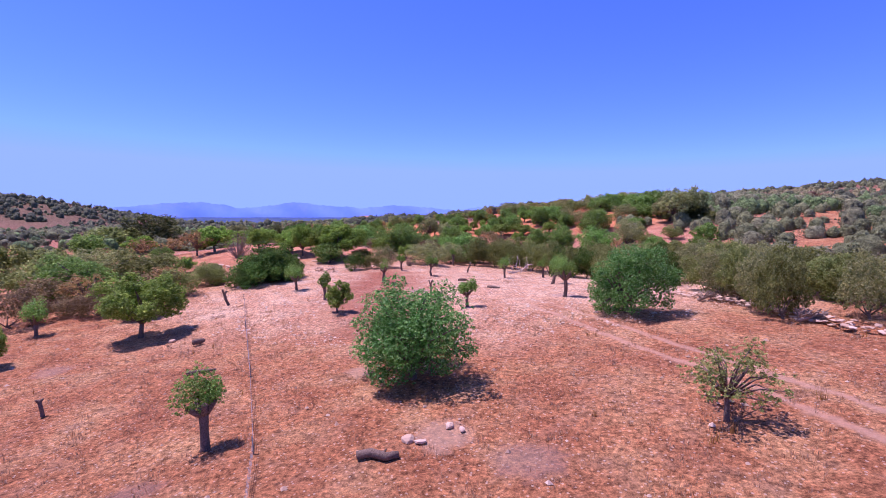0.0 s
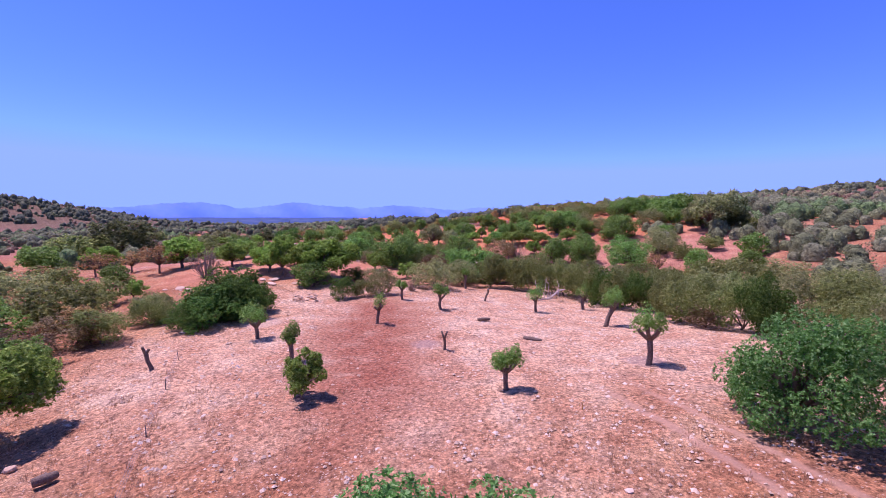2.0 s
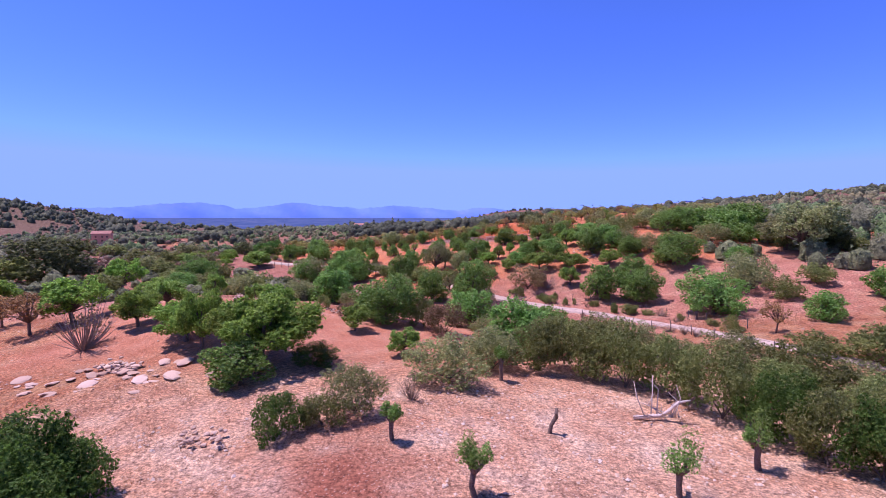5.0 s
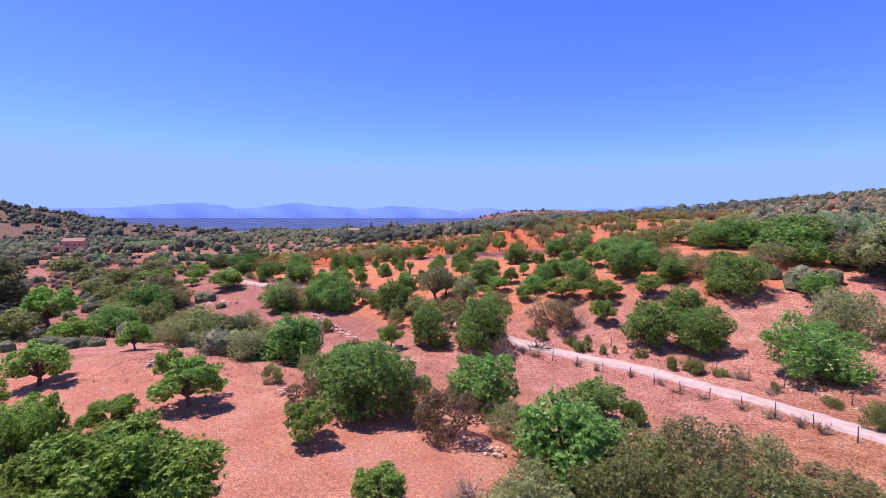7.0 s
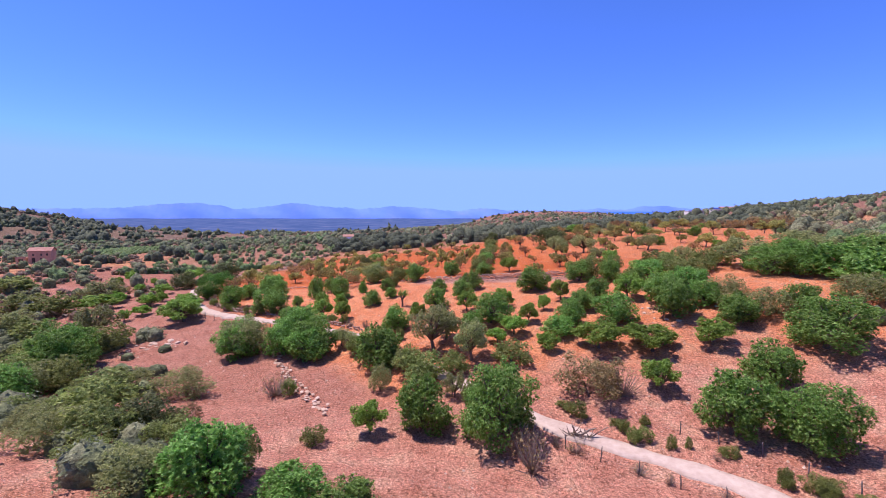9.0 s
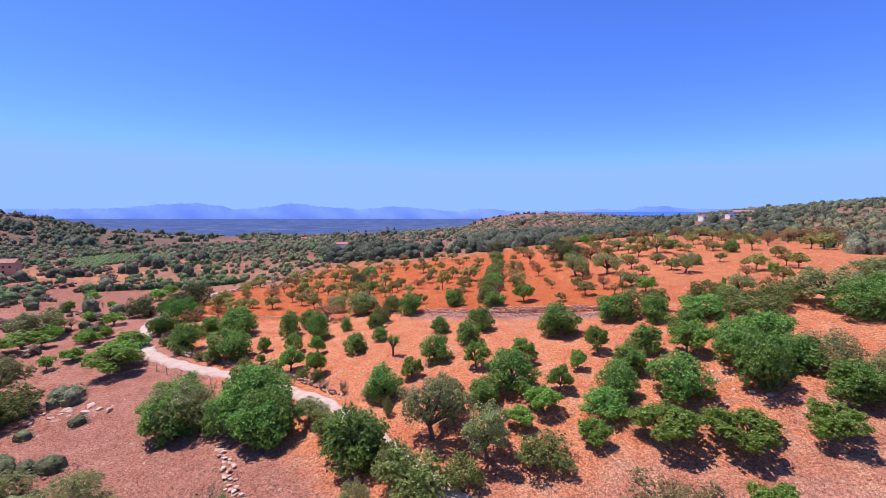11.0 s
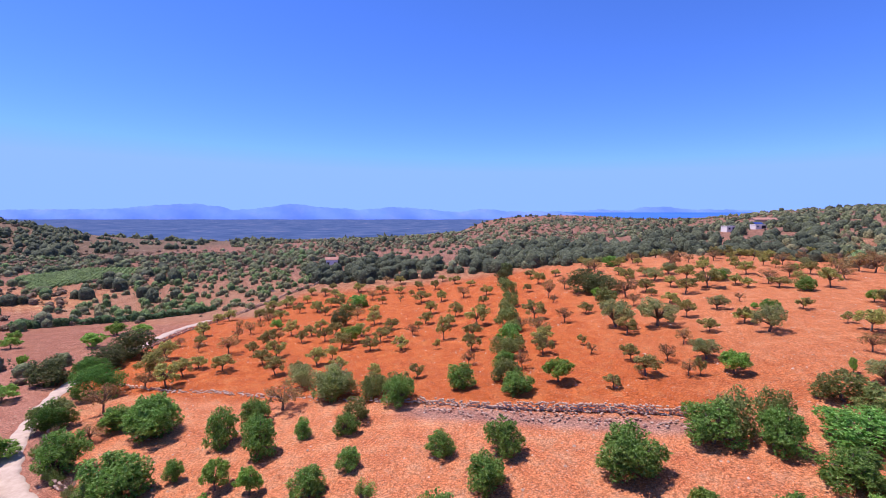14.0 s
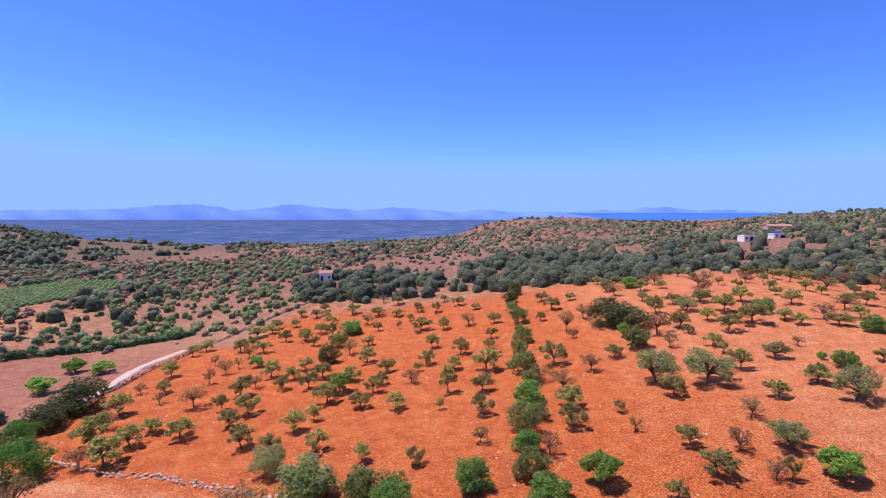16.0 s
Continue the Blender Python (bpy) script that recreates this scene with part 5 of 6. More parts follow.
orchard("lime", "trees by the lane", [(-59.3, 154.3, 3.1, 2.5), (-56.7, 147.8, 3, 1.8), (-68.7, 158.7, 3.4, 2.4), (-85.3, 182.3, 2.7, 2.4),
    (-81.5, 174.8, 1.9, 2), (-78.2, 185.3, 2, 1.8)])
orchard("rust", "trees by the lane", [(-70.7, 164.9, 2.5, 2.4), (-47.4, 163, 4, 3.7), (-43.1, 155.4, 3.1, 2), (-23.3, 159.4, 4.8, 3.1),
    (-47.5, 171.4, 3, 2.7)])
orchard("mastic", "trees by the lane", [(-50.5, 158.8, 4.1, 3.2)])
orchard("shrub", "trees by the lane", [(-34.8, 143.8, 1.7, 2.4), (-12.7, 161.2, 3.1, 2.8), (-13.6, 154.2, 2.8, 2.5), (-29.9, 142.5, 1.5, 1.1), (-37.2, 145.2, 1.1, 1.4), (-46.6, 152.6, 1.2, 1.3)])
orchard("oak", "trees by the lane", [(-61.5, 189.6, 7.4, 4.9), (-61.5, 182.9, 5.7, 3.5), (-64.3, 174.9, 5.6, 4.1)])
orchard("mastic", "trees by the lane", [(-52.6, 169.3, 6.4, 4.2), (-59.9, 177.2, 4.6, 3.4)])
orchard("shrub", "trees by the lane", [(-50.9, 159.4, 4.8, 3.2)])
orchard("fig", "trees by the lane", [(-75.9, 198.8, 4.9, 2.9), (-80.8, 212.2, 4.3, 2.8), (-74.1, 211.4, 4.8, 2.5)])
orchard("carob", "trees by the lane", [(-36.3, 155.7, 5.4, 4.1), (-41.9, 157.9, 3.2, 2.8)])
orchard("wild_olive", "trees by the lane", [(-23.4, 166.9, 3.8, 3.2), (-17.8, 161.7, 5.2, 4.0)])
orchard("almond", "almonds of the upper orchard", [(-57.3, 206.2, 3.5, 3.2), (-52.8, 196.5, 2.7, 2.4), (-53.8, 187.1, 3.9, 3.3),
    (-50.5, 176.9, 4.7, 3.9), (-44.6, 171.6, 4.3, 3.6), (-44.8, 176.4, 3.2, 2.9), (-44.5, 180.3, 2.9, 2.3), (-39.7, 178.4, 3.9, 2.8),
    (-38.6, 187.6, 2.2, 2.6), (-34.3, 181, 3.3, 2.7), (-38.4, 193.4, 3.9, 3.3), (-33.7, 185.6, 3.5, 3), (-29.6, 174.2, 3.1, 2.9),
    (-25, 171.7, 2.8, 2.4), (-36.8, 202.9, 3.4, 3.3), (-32.5, 195.7, 2.8, 2.5), (-32.1, 201.1, 2.9, 2.4), (-24.3, 177.7, 3.2, 2.9),
    (-27.7, 195.3, 3.3, 3), (-62.2, 228.5, 3.9, 2.9), (-62.7, 223.4, 2.8, 2.8), (-52.7, 225.8, 3.8, 3.1), (-52.1, 230.4, 3, 2.7)])
orchard("almond", "almonds of the upper orchard", [(-46.5, 223.8, 4.2, 2.8), (-51.8, 243.4, 3.6, 2.6), (-54.7, 240.3, 4.7, 3.1),
    (-44.8, 233.4, 3.3, 3), (-52.3, 247.7, 3.7, 3), (-39.5, 231.8, 3.7, 3), (-47.2, 248.6, 2.7, 2.4), (-48.8, 258.8, 3.2, 2.6),
    (-22.9, 181.4, 2.1, 2.3), (-19.6, 171.2, 2.8, 2.5), (-13.7, 167.7, 2, 2.1), (-7.8, 165.7, 2, 1.9), (-5.5, 180.4, 1.2, 1.7), (0, 177.3, 2.9, 2.6),
    (0.6, 185.8, 3.2, 2.7), (-4.4, 186.9, 3, 4.1), (2, 195.1, 4.7, 3.9), (-3.3, 198.2, 2.7, 2.6), (-2, 206.8, 3.3, 3.2), (-11.5, 182.3, 3, 2.4),
    (-17.1, 184.5, 3.1, 2.5), (-16.2, 190.7, 3, 2.7), (-15.3, 194, 2.4, 2.3)])
orchard("almond", "almonds of the upper orchard", [(-21, 197.6, 3.2, 2.7), (-27, 201.2, 3.8, 2.8), (-22.8, 187.9, 4, 3.1), (-31.7, 206.9, 3.1, 2.4),
    (-20.1, 208.7, 3.7, 3.1), (-15.4, 201.3, 3.1, 2.5), (-22.3, 223, 2.8, 2.3), (-9.7, 199.9, 1.7, 1.6), (-8.5, 203.7, 3.4, 2.5),
    (-7.5, 214.6, 3.1, 3), (-10.9, 231.8, 4.9, 3.3), (-5.3, 229.6, 3.2, 3.2), (6.6, 228.3, 3.1, 2.8), (4.8, 216.2, 2.5, 2.3), (3.6, 208.4, 2.2, 2.1),
    (3.4, 246.3, 3, 1.9), (-1.3, 254.1, 3.9, 2.8), (-5.4, 261.2, 2.9, 2.3), (-7.5, 249.7, 3.3, 3), (-12.9, 252.4, 3.4, 2.8),
    (-14.3, 243.8, 2.1, 1.9), (-18.8, 249.9, 3.8, 2.4), (-24.3, 253.1, 4.7, 2.5)])
orchard("almond", "almonds of the upper orchard", [(-22.2, 237, 2.4, 2.3), (-32.9, 257.4, 4, 3.2), (-42.6, 262.8, 3.3, 2.7), (-43.8, 257, 3.2, 2.6),
    (-39.6, 253.6, 3.1, 2.5), (-36.5, 248.4, 3, 2.4), (-37.6, 239.3, 3.9, 2.9), (-33.7, 234.9, 4, 3.7), (-40, 233.7, 3.3, 3), (-36, 227.2, 2.9, 2.4),
    (-19.9, 263.8, 4.1, 3)])
orchard("rust", "almonds of the upper orchard", [(-50.3, 191.2, 2, 2.1), (-43.8, 189.3, 3.9, 3.6), (-56.9, 196.6, 2.3, 1.8), (-52.2, 182.1, 3, 2.7),
    (-37.6, 197.7, 2.3, 2.4), (-47.4, 201, 2.2, 2.7), (-47.2, 207, 3.1, 2.8), (-52.8, 213.8, 2, 2.3), (-46.6, 211, 1.7, 2.3), (-47.9, 219.3, 3, 2.9),
    (-0.9, 169, 2, 2.1), (-10.3, 193.5, 2.9, 2.4), (-25.3, 216.5, 3.4, 3.3), (0.7, 230.2, 3.9, 3), (-17, 236.5, 2, 2.3), (-26.2, 245.1, 4, 2.9),
    (-24.9, 267.3, 3, 2.4)])
orchard("fig", "almonds of the upper orchard", [(-42.8, 211.4, 2.9, 2.3), (-21.8, 192.5, 4, 3.1)])
orchard("oak", "almonds of the upper orchard", [(-28.5, 211.2, 4, 3.8)])
orchard("carob", "almonds of the upper orchard", [(-28.9, 236.2, 5.2, 3.5), (-2.4, 160.3, 3.2, 3.1)])
orchard("shrub", "almonds of the upper orchard", [(-29.4, 224.8, 4.3, 3.4), (-18, 161.2, 4.6, 3.7), (-12.9, 159.6, 2.8, 2.6), (-9.5, 159, 3.2, 3)])
orchard("almond", "almonds of the upper orchard", [(22.5, 193.9, 3.1, 2.2), (23.8, 176.8, 3.2, 2.8), (36.1, 183, 2.8, 3), (38.3, 193.7, 2.9, 2.2),
    (38, 190.2, 1.8, 1.8), (41.3, 176.2, 3, 2.1), (34.3, 173.1, 2.8, 2.1), (19.4, 164.3, 2.2, 2.3), (16, 173.6, 1.4, 1.6), (19.2, 159.2, 3.3, 2.4),
    (24.7, 157.8, 1.3, 2.1), (14.6, 156.9, 1.9, 1.6), (53.6, 180.8, 2.7, 2), (44.4, 199.8, 4.1, 3.2), (38.6, 205, 3.7, 2.9), (38, 200.8, 2.1, 1.6),
    (44.8, 206.8, 2.8, 2.5), (50.2, 202.3, 5.3, 3.9), (56.2, 202.7, 2.9, 2.3), (56.7, 199.7, 2.8, 2), (61.5, 197.3, 3.8, 2.3),
    (67.7, 200.4, 2.9, 2.4), (50.4, 211.4, 4.6, 3.6)])
orchard("almond", "almonds of the upper orchard", [(40.6, 220.4, 3.2, 2.6), (44.9, 220.9, 3.2, 2.4), (40.8, 226.6, 3.1, 2), (67.8, 221.6, 2.3, 2),
    (70.6, 227.8, 3.1, 2.3), (20.9, 231.6, 4.2, 3.2), (20.8, 242.7, 3.6, 2.6), (16.5, 223.2, 2.3, 2.2), (9.7, 170.7, 3.1, 2.8),
    (10.5, 176.4, 3.7, 2.7), (12.8, 193.9, 4.3, 3.6), (27.1, 238.1, 2.8, 2.2)])
orchard("rust", "almonds of the upper orchard", [(25.1, 219.5, 3.6, 3.2), (17.3, 189, 2.9, 2.8), (33.5, 202.8, 4.9, 4), (32.4, 195.6, 2.4, 2.2),
    (49, 189.9, 1.8, 1.6), (28.5, 169.1, 2.5, 2.3), (23.4, 162.8, 2.2, 2.2), (15.8, 168.6, 1.6, 1.7), (23.5, 158, 2, 1.8), (62, 201.2, 3.6, 3),
    (58, 235.2, 5, 3.4), (19.5, 212.1, 3.2, 4.4), (19.5, 207.2, 1.8, 1.8), (11.4, 182.2, 3.7, 3.1), (5.9, 165.4, 2.3, 2.4)])
orchard("oak", "almonds of the upper orchard", [(28, 212.7, 7.6, 5.2), (31, 209, 6.8, 4.6)])
orchard("lime", "almonds of the upper orchard", [(27.7, 203.8, 2.4, 2.7)])
orchard("shrub", "almonds of the upper orchard", [(27.7, 197.2, 5.1, 3.6)])
orchard("olive", "almonds of the upper orchard", [(23.9, 181.7, 5.6, 4.7), (29.7, 179.4, 6.1, 4.4), (42.8, 185.8, 3.2, 2.6), (41.2, 170.7, 4.3, 3.8),
    (27.9, 162.3, 3.4, 2.5), (44.6, 214.6, 4.3, 3), (50.3, 219.6, 3.8, 3)])
orchard("fig", "almonds of the upper orchard", [(47.5, 183.6, 1.2, 1.2), (9.3, 160, 3.3, 2.8),
    (28.3, 157.5, 3.1, 2.5), (74.7, 211.4, 2.3, 2.2)])
orchard("carob", "almonds of the upper orchard", [(47.9, 180, 2.8, 2.3), (55.7, 208.3, 4.1, 2.6), (44.5, 243.1, 4.8, 3)])
orchard("oak", "hedge row in the orchard", [(13.2, 247.3, 3.9, 3.4), (15.6, 256.5, 4.2, 4)])
orchard("shrub", "hedge row in the orchard", [(11.9, 224, 4.3, 3.8), (12, 235.8, 3.6, 2.8), (10.2, 209.5, 4.2, 3.5), (8.3, 201.6, 3.8, 3),
    (7.4, 191.9, 4.1, 3.5), (7.7, 186.4, 3, 2.4), (4.2, 171.3, 3.8, 3), (6.3, 174.2, 2.9, 2), (3.3, 161.6, 3.3, 2.7), (6.1, 195.3, 1.9, 1.3)])
orchard("carob", "hedge row in the orchard", [(6.3, 179, 3.9, 3), (3.6, 166.2, 2.8, 2.3), (3.9, 157.9, 3.6, 2.5)])
orchard("rust", "hedge row in the orchard", [(9.3, 187.1, 3, 2.3)])
orchard("fig", "trees in the valley", [(-48.1, 145.4, 4.9, 3.4), (54.5, 118.8, 4.3, 2.6)])
orchard("carob", "trees in the valley", [(-30.6, 127.6, 4.6, 4), (-24.9, 127.5, 4.8, 4.5), (-20.4, 125.2, 4.8, 4.1), (46.1, 113, 4, 2.7),
    (31.1, 122.5, 4.5, 3.5), (30.5, 128, 4.6, 3.1), (39.8, 123.7, 4.6, 3.1), (51.7, 122.3, 5.1, 3.5)])


orchard("wild_olive", "trees in the valley", [(46.9, 123.3, 6.6, 3.7)])
orchard("shrub", "scrub in the western valley", [(-58.1, 127, 4.7, 3), (-78.6, 148.6, 7.5, 4.1), (-72.5, 148.5, 6.5, 4), (-102.1, 171.3, 8.2, 3.8), (-50.8, 117.5, 3.4, 3.8), (-55.3, 127.1, 3.9, 3.7), (-47.1, 117.6, 4, 3.1)])


orchard("olive", "scrub in the western valley", [(-56, 136.1, 5.4, 5.1), (-72.3, 160.4, 7.3, 4.5), (-67.2, 135.6, 5.4, 4.3)])
orchard("fig", "scrub in the western valley", [(-57.5, 144.4, 2, 2), (-68.3, 152.8, 6.7, 2.7), (-61.4, 156.3, 2.8, 1.9), (-96.8, 203.4, 2.9, 2.3), (-74.9, 166.4, 2.5, 1.9)])
orchard("lime", "scrub in the western valley", [(-59.4, 158.2, 1.9, 2)])


orchard("mastic", "bushes on the west bank", [(-20.2, 49.1, 5.5, 3.3), (-21.5, 48.3, 3.5, 2.2), (-18.2, 50.4, 4, 3.7)])
orchard("shrub", "bushes on the west bank", [(-26.1, 50.6, 3.3, 2.3), (-28, 54.8, 3.3, 2.2), (-26.7, 45.8, 3.8, 2.6), (-32.6, 51.7, 2.5, 2.4),
    (-48.4, 67.9, 5.7, 3.6), (-81.4, 109.1, 9.2, 5.4), (-84.7, 119.8, 9, 4.9)])
orchard("carob", "bushes on the west bank", [(-45.2, 73.6, 3.6, 2.7), (-70.5, 91.4, 6.7, 4.4)])
orchard("fig", "bushes on the west bank", [(-36, 63.3, 2.3, 2.2)])
orchard("rust", "bushes on the west bank", [(-54.2, 81.6, 4.6, 3.8)])


orchard("oak", "trees on the west slope", [(-78.9, 125.6, 14.1, 8.6)])

orchard("mastic", "trees on the west slope", [(-18, 52.9, 3, 2.7), (-20, 50.4, 4.5, 3.7), (-19.1, 52.7, 4.5, 3.3), (-20.2, 51.9, 5.1, 4.4),
    (-20.9, 50.1, 3.5, 3.1)])


orchard("olive", "old olives above the lane", [(-4.7, 122.1, 5.6, 5.7), (-0.4, 118.8, 4.1, 4.7)])
orchard("shrub", "old olives above the lane", [(-7.7, 118.6, 3.3, 2.9), (-2.3, 116.7, 3, 2.4)])


orchard("shrub", "shrub belt below the hill", [(27.1, 44.3, 5, 4), (25.5, 34.3, 4.7, 3.3), (25.9, 30.7, 4.5, 3.1), (25.2, 27, 3.9, 3)])

orchard("carob_near", "trees on the first hill", [(-1.4, 19.3, 5.1, 4.2), (11.2, 28.4, 5.1, 4.2)])
orchard("fig_near", "trees on the first hill", [(-20.8, 30.8, 5.0, 4.2), (-26.4, 25.8, 2.1, 2.8)])
orchard("thin", "trees on the first hill", [(8.4, 13.5, 2.8, 2.6)])
orchard("fig", "trees on the first hill", [(-8.0, 33.6, 2.1, 2.4)])
orchard("shrub", "scrub beside the first hill", [(-34.8, 51.4, 6.1, 3.9), (-58.1, 60.1, 6.4, 5.3),
    (-48.3, 51.3, 4.1, 3.2), (-37.8, 60.4, 4.8, 3.1)])
orchard("brush", "scrub beside the first hill", [(-34, 35.4, 4.3, 3.2), (-36.6, 42.2, 5.1, 3.2), (-28.9, 37.7, 3.5, 2.2), (-31.8, 38.4, 3.1, 1.7)])
orchard("rust", "scrub beside the first hill", [(-27.7, 46.1, 3.6, 2.9)])
orchard("carob", "scrub beside the first hill", [(-36.8, 45.8, 6.7, 4.6)])
orchard("almond", "almonds of the eastern field", [(64.8, 178.5, 3.4, 2.7), (58.8, 166, 3.3, 2.9), (51.9, 166.9, 3.7, 3.2), (52.8, 171.5, 1.7, 1.7),
    (82.2, 193.4, 4.7, 3.5), (41.5, 176.6, 2.5, 2.4), (77.1, 209.9, 3.6, 2.9), (85.4, 193.5, 4.9, 3.7), (48, 154.9, 2.8, 2.5)])
orchard("fig", "almonds of the eastern field", [(65.7, 181.7, 2.3, 2.1), (51, 161.1, 1.8, 2.2), (38.9, 154.5, 0.8, 1.7), (51.1, 157.2, 1.1, 1.3)])
orchard("rust", "almonds of the eastern field", [(45.7, 159.8, 2.7, 2.4), (93.2, 215.9, 5.3, 4.3), (94.8, 213.4, 6.6, 4.2), (105.3, 218.1, 8.6, 5.3),
    (84.7, 211.5, 4.9, 3.2), (59.4, 169.8, 3, 2.5), (43.4, 150.8, 2.2, 2.1)])
orchard("olive", "almonds of the eastern field", [(39.2, 150.8, 4, 2.8)])
orchard("carob", "almonds of the eastern field", [(63.2, 192.8, 3.2, 2.7)])
field_rng = random.Random(5)
taken = [(o.matrix_world.translation.x, o.matrix_world.translation.y) for o in bpy.data.objects if o.parent is None and o.type == "EMPTY"]
for row_ in range(11):
    for col_ in range(13):
        x_, y_ = 38 + 6.6 * col_ + field_rng.uniform(-1.6, 1.6), 190 + 6.4 * row_ + 0.12 * 6.6 * col_ + field_rng.uniform(-1.6, 1.6)
        kind_, w_ = field_rng.choice(["almond", "almond", "rust", "rust", "olive"]), field_rng.uniform(2.4, 4.2)
        if field_rng.random() < 0.35 + 0.05 * row_ and y_ < 262 and x_ < 0.55 * (y_ - 20) and min(math.hypot(x_ - u, y_ - v) for u, v in taken) > 4.6:
            plant(kind_, x_, y_, w_, w_ * field_rng.uniform(0.75, 0.95), "almonds of the eastern field")
orchard("carob", "grove east of the orchard", [(52, 126.9, 8.2, 5.1), (52.1, 132.8, 7.3, 4.7), (57.3, 130.4, 7.8, 5.4), (58.8, 137.3, 6.8, 4.6),
    (44.9, 137.1, 6.9, 4.7), (48.4, 135.8, 6.8, 5)])
orchard("olive", "grove east of the orchard", [(55.5, 139.7, 7.7, 4.5), (56.4, 146.2, 7.3, 4.5), (64.3, 139.3, 7.6, 4.5), (44.4, 142.1, 7, 4.8)])
orchard("olive", "trees on the east slope", [(54.9, 110.8, 9.2, 8.7), (54.9, 115.1, 8.5, 6.1)])
orchard("oak", "trees on the east slope", [(59.9, 111.2, 6.1, 4.8), (57.6, 113.3, 8.4, 7)])
orchard("shrub", "trees on the east slope", [(61.1, 107.9, 3.9, 2.8), (63.9, 106.8, 3.8, 2.8), (48.1, 99.3, 4.3, 2.9)])


orchard("lime", "trees on the west slope", [(-60.7, 117.2, 6.5, 5.8)])
orchard("carob", "trees on the west slope", [(-24.9, 37, 3.6, 3)])
orchard("lime", "trees on the west slope", [(-17.1, 70.4, 5.7, 4.4), (-22.3, 71.4, 3.8, 4.8), (-22.8, 77.6, 3.1, 1.9), (-16.6, 68.5, 7, 4.9),
    (-24.7, 73.4, 5.3, 3.6), (-31.7, 77.9, 4.5, 3.5), (-41.3, 82.2, 6.4, 4.5)])
orchard("fig", "trees on the west slope", [(-32.9, 84.3, 4.1, 3), (-20.1, 81.1, 4.1, 3), (-24, 85.5, 2.3, 2.2), (-11.4, 77.8, 2.8, 2.4),
    (-6.3, 72.1, 2.9, 2.2)])
orchard("fig", "trees in the valley", [(-33, 94.9, 2.7, 2.8), (-9.8, 106.1, 2.8, 2.9), (17.4, 111.6, 3.2, 3.1), (26.1, 118.4, 4.1, 2.9)])
orchard("lime", "trees in the valley", [(-47.8, 105.7, 4.9, 3), (-64.1, 96.8, 6.1, 3.9)])
orchard("shrub", "trees in the valley", [(-57.4, 108.6, 6.1, 3.8), (-34.5, 107.4, 8, 4), (7, 76.6, 4.6, 3.1), (1.3, 73.6, 3.7, 1.6),
    (21.6, 96.9, 1.4, 1.3), (20.1, 98.4, 0.9, 1.4), (26.1, 82.2, 1.7, 2), (12, 104.6, 1.1, 1.4), (13.9, 106.8, 1, 1), (-6.1, 116.1, 5.5, 3.1),
    (-19.9, 115.6, 1.6, 1.9), (-14, 104.1, 2.1, 1.4), (-62.6, 132.9, 5.7, 4), (-28.9, 100.1, 4.6, 3.4), (-16.8, 97.4, 2.8, 3.1),
    (-38, 107.9, 3.5, 2.4), (-41.6, 107.2, 3, 2.1), (8.5, 108.3, 1.7, 1.5), (11.8, 105.8, 0.9, 1.3), (13, 104.7, 1.4, 1.3), (14.7, 103.6, 0.9, 1.2),
    (16, 103.5, 0.5, 1.1), (20.1, 98.6, 1, 1.4), (21.8, 97.4, 2.1, 1.4), (4.4, 71.4, 4.2, 4.3), (7.4, 70.4, 4.4, 4.3), (40.7, 94.7, 4, 3.1),
    (29.3, 75.2, 4, 1.9), (31.6, 72.4, 4.5, 3.1), (33.9, 71.1, 4.9, 3.5)])
orchard("carob", "trees in the valley", [(-47.2, 113.1, 5.7, 4), (-51.1, 125.1, 5.9, 5.2), (3.1, 76.7, 5.6, 4.6), (8, 86.4, 4.2, 3.1),
    (11, 85.6, 1.8, 1.8), (44.8, 111.3, 4.2, 3), (-5.2, 107, 4.3, 4.7), (0.5, 105.2, 6.4, 6.4), (-11.4, 120.2, 5.2, 4.9), (20.2, 105, 5.6, 5.2),
    (25, 102.8, 6.4, 5.2), (27.4, 110.5, 4.6, 4.4), (36.3, 115.6, 8.4, 5.3), (-20.6, 126, 5.4, 4.9), (-24.7, 131.8, 5.2, 4.6),
    (-50.5, 124.1, 7.1, 6.1), (-17.6, 93.7, 5, 4.3), (-12.8, 94.2, 4, 2.2), (-9.3, 94.1, 4, 1.8), (38.2, 85.2, 4.1, 3), (45, 83.1, 4.1, 2.6),
    (51.3, 92.2, 4.6, 3.7), (30.4, 92.9, 7.8, 5.4)])
orchard("wild_olive", "trees in the valley", [(-31.5, 116.7, 5.8, 3.2), (1.2, 82, 3.5, 2.2), (10.8, 76.4, 4.6, 3.8), (14.6, 76.5, 3.5, 3.1),
    (17.1, 74.7, 3.9, 1.9), (38.9, 99.6, 6.5, 5.6), (-10.1, 114.6, 2.3, 2.8), (-30.2, 128.7, 6.4, 4.7), (-31.8, 99.3, 4.5, 2.8),
    (-38.6, 116.6, 6.1, 2.7), (-21.6, 93.5, 4.3, 2.6), (-47.4, 114.5, 5.3, 3.5), (35.4, 123.1, 4.7, 3.4), (32.6, 126.4, 5.4, 4.1),
    (0.6, 70.7, 4.4, 3.2), (20.6, 71.7, 5.5, 3.2)])
orchard("shrub", "trees on the west slope", [(-16.5, 86.2, 1.6, 1.5), (-5.4, 83.3, 3.2, 3.1), (-9.7, 59.8, 2.5, 1.8)])
orchard("wild_olive", "trees on the west slope", [(-14, 88.4, 2.4, 2.2), (-8.2, 61.4, 3.5, 2.9), (-2.8, 66.9, 5.4, 3.5)])
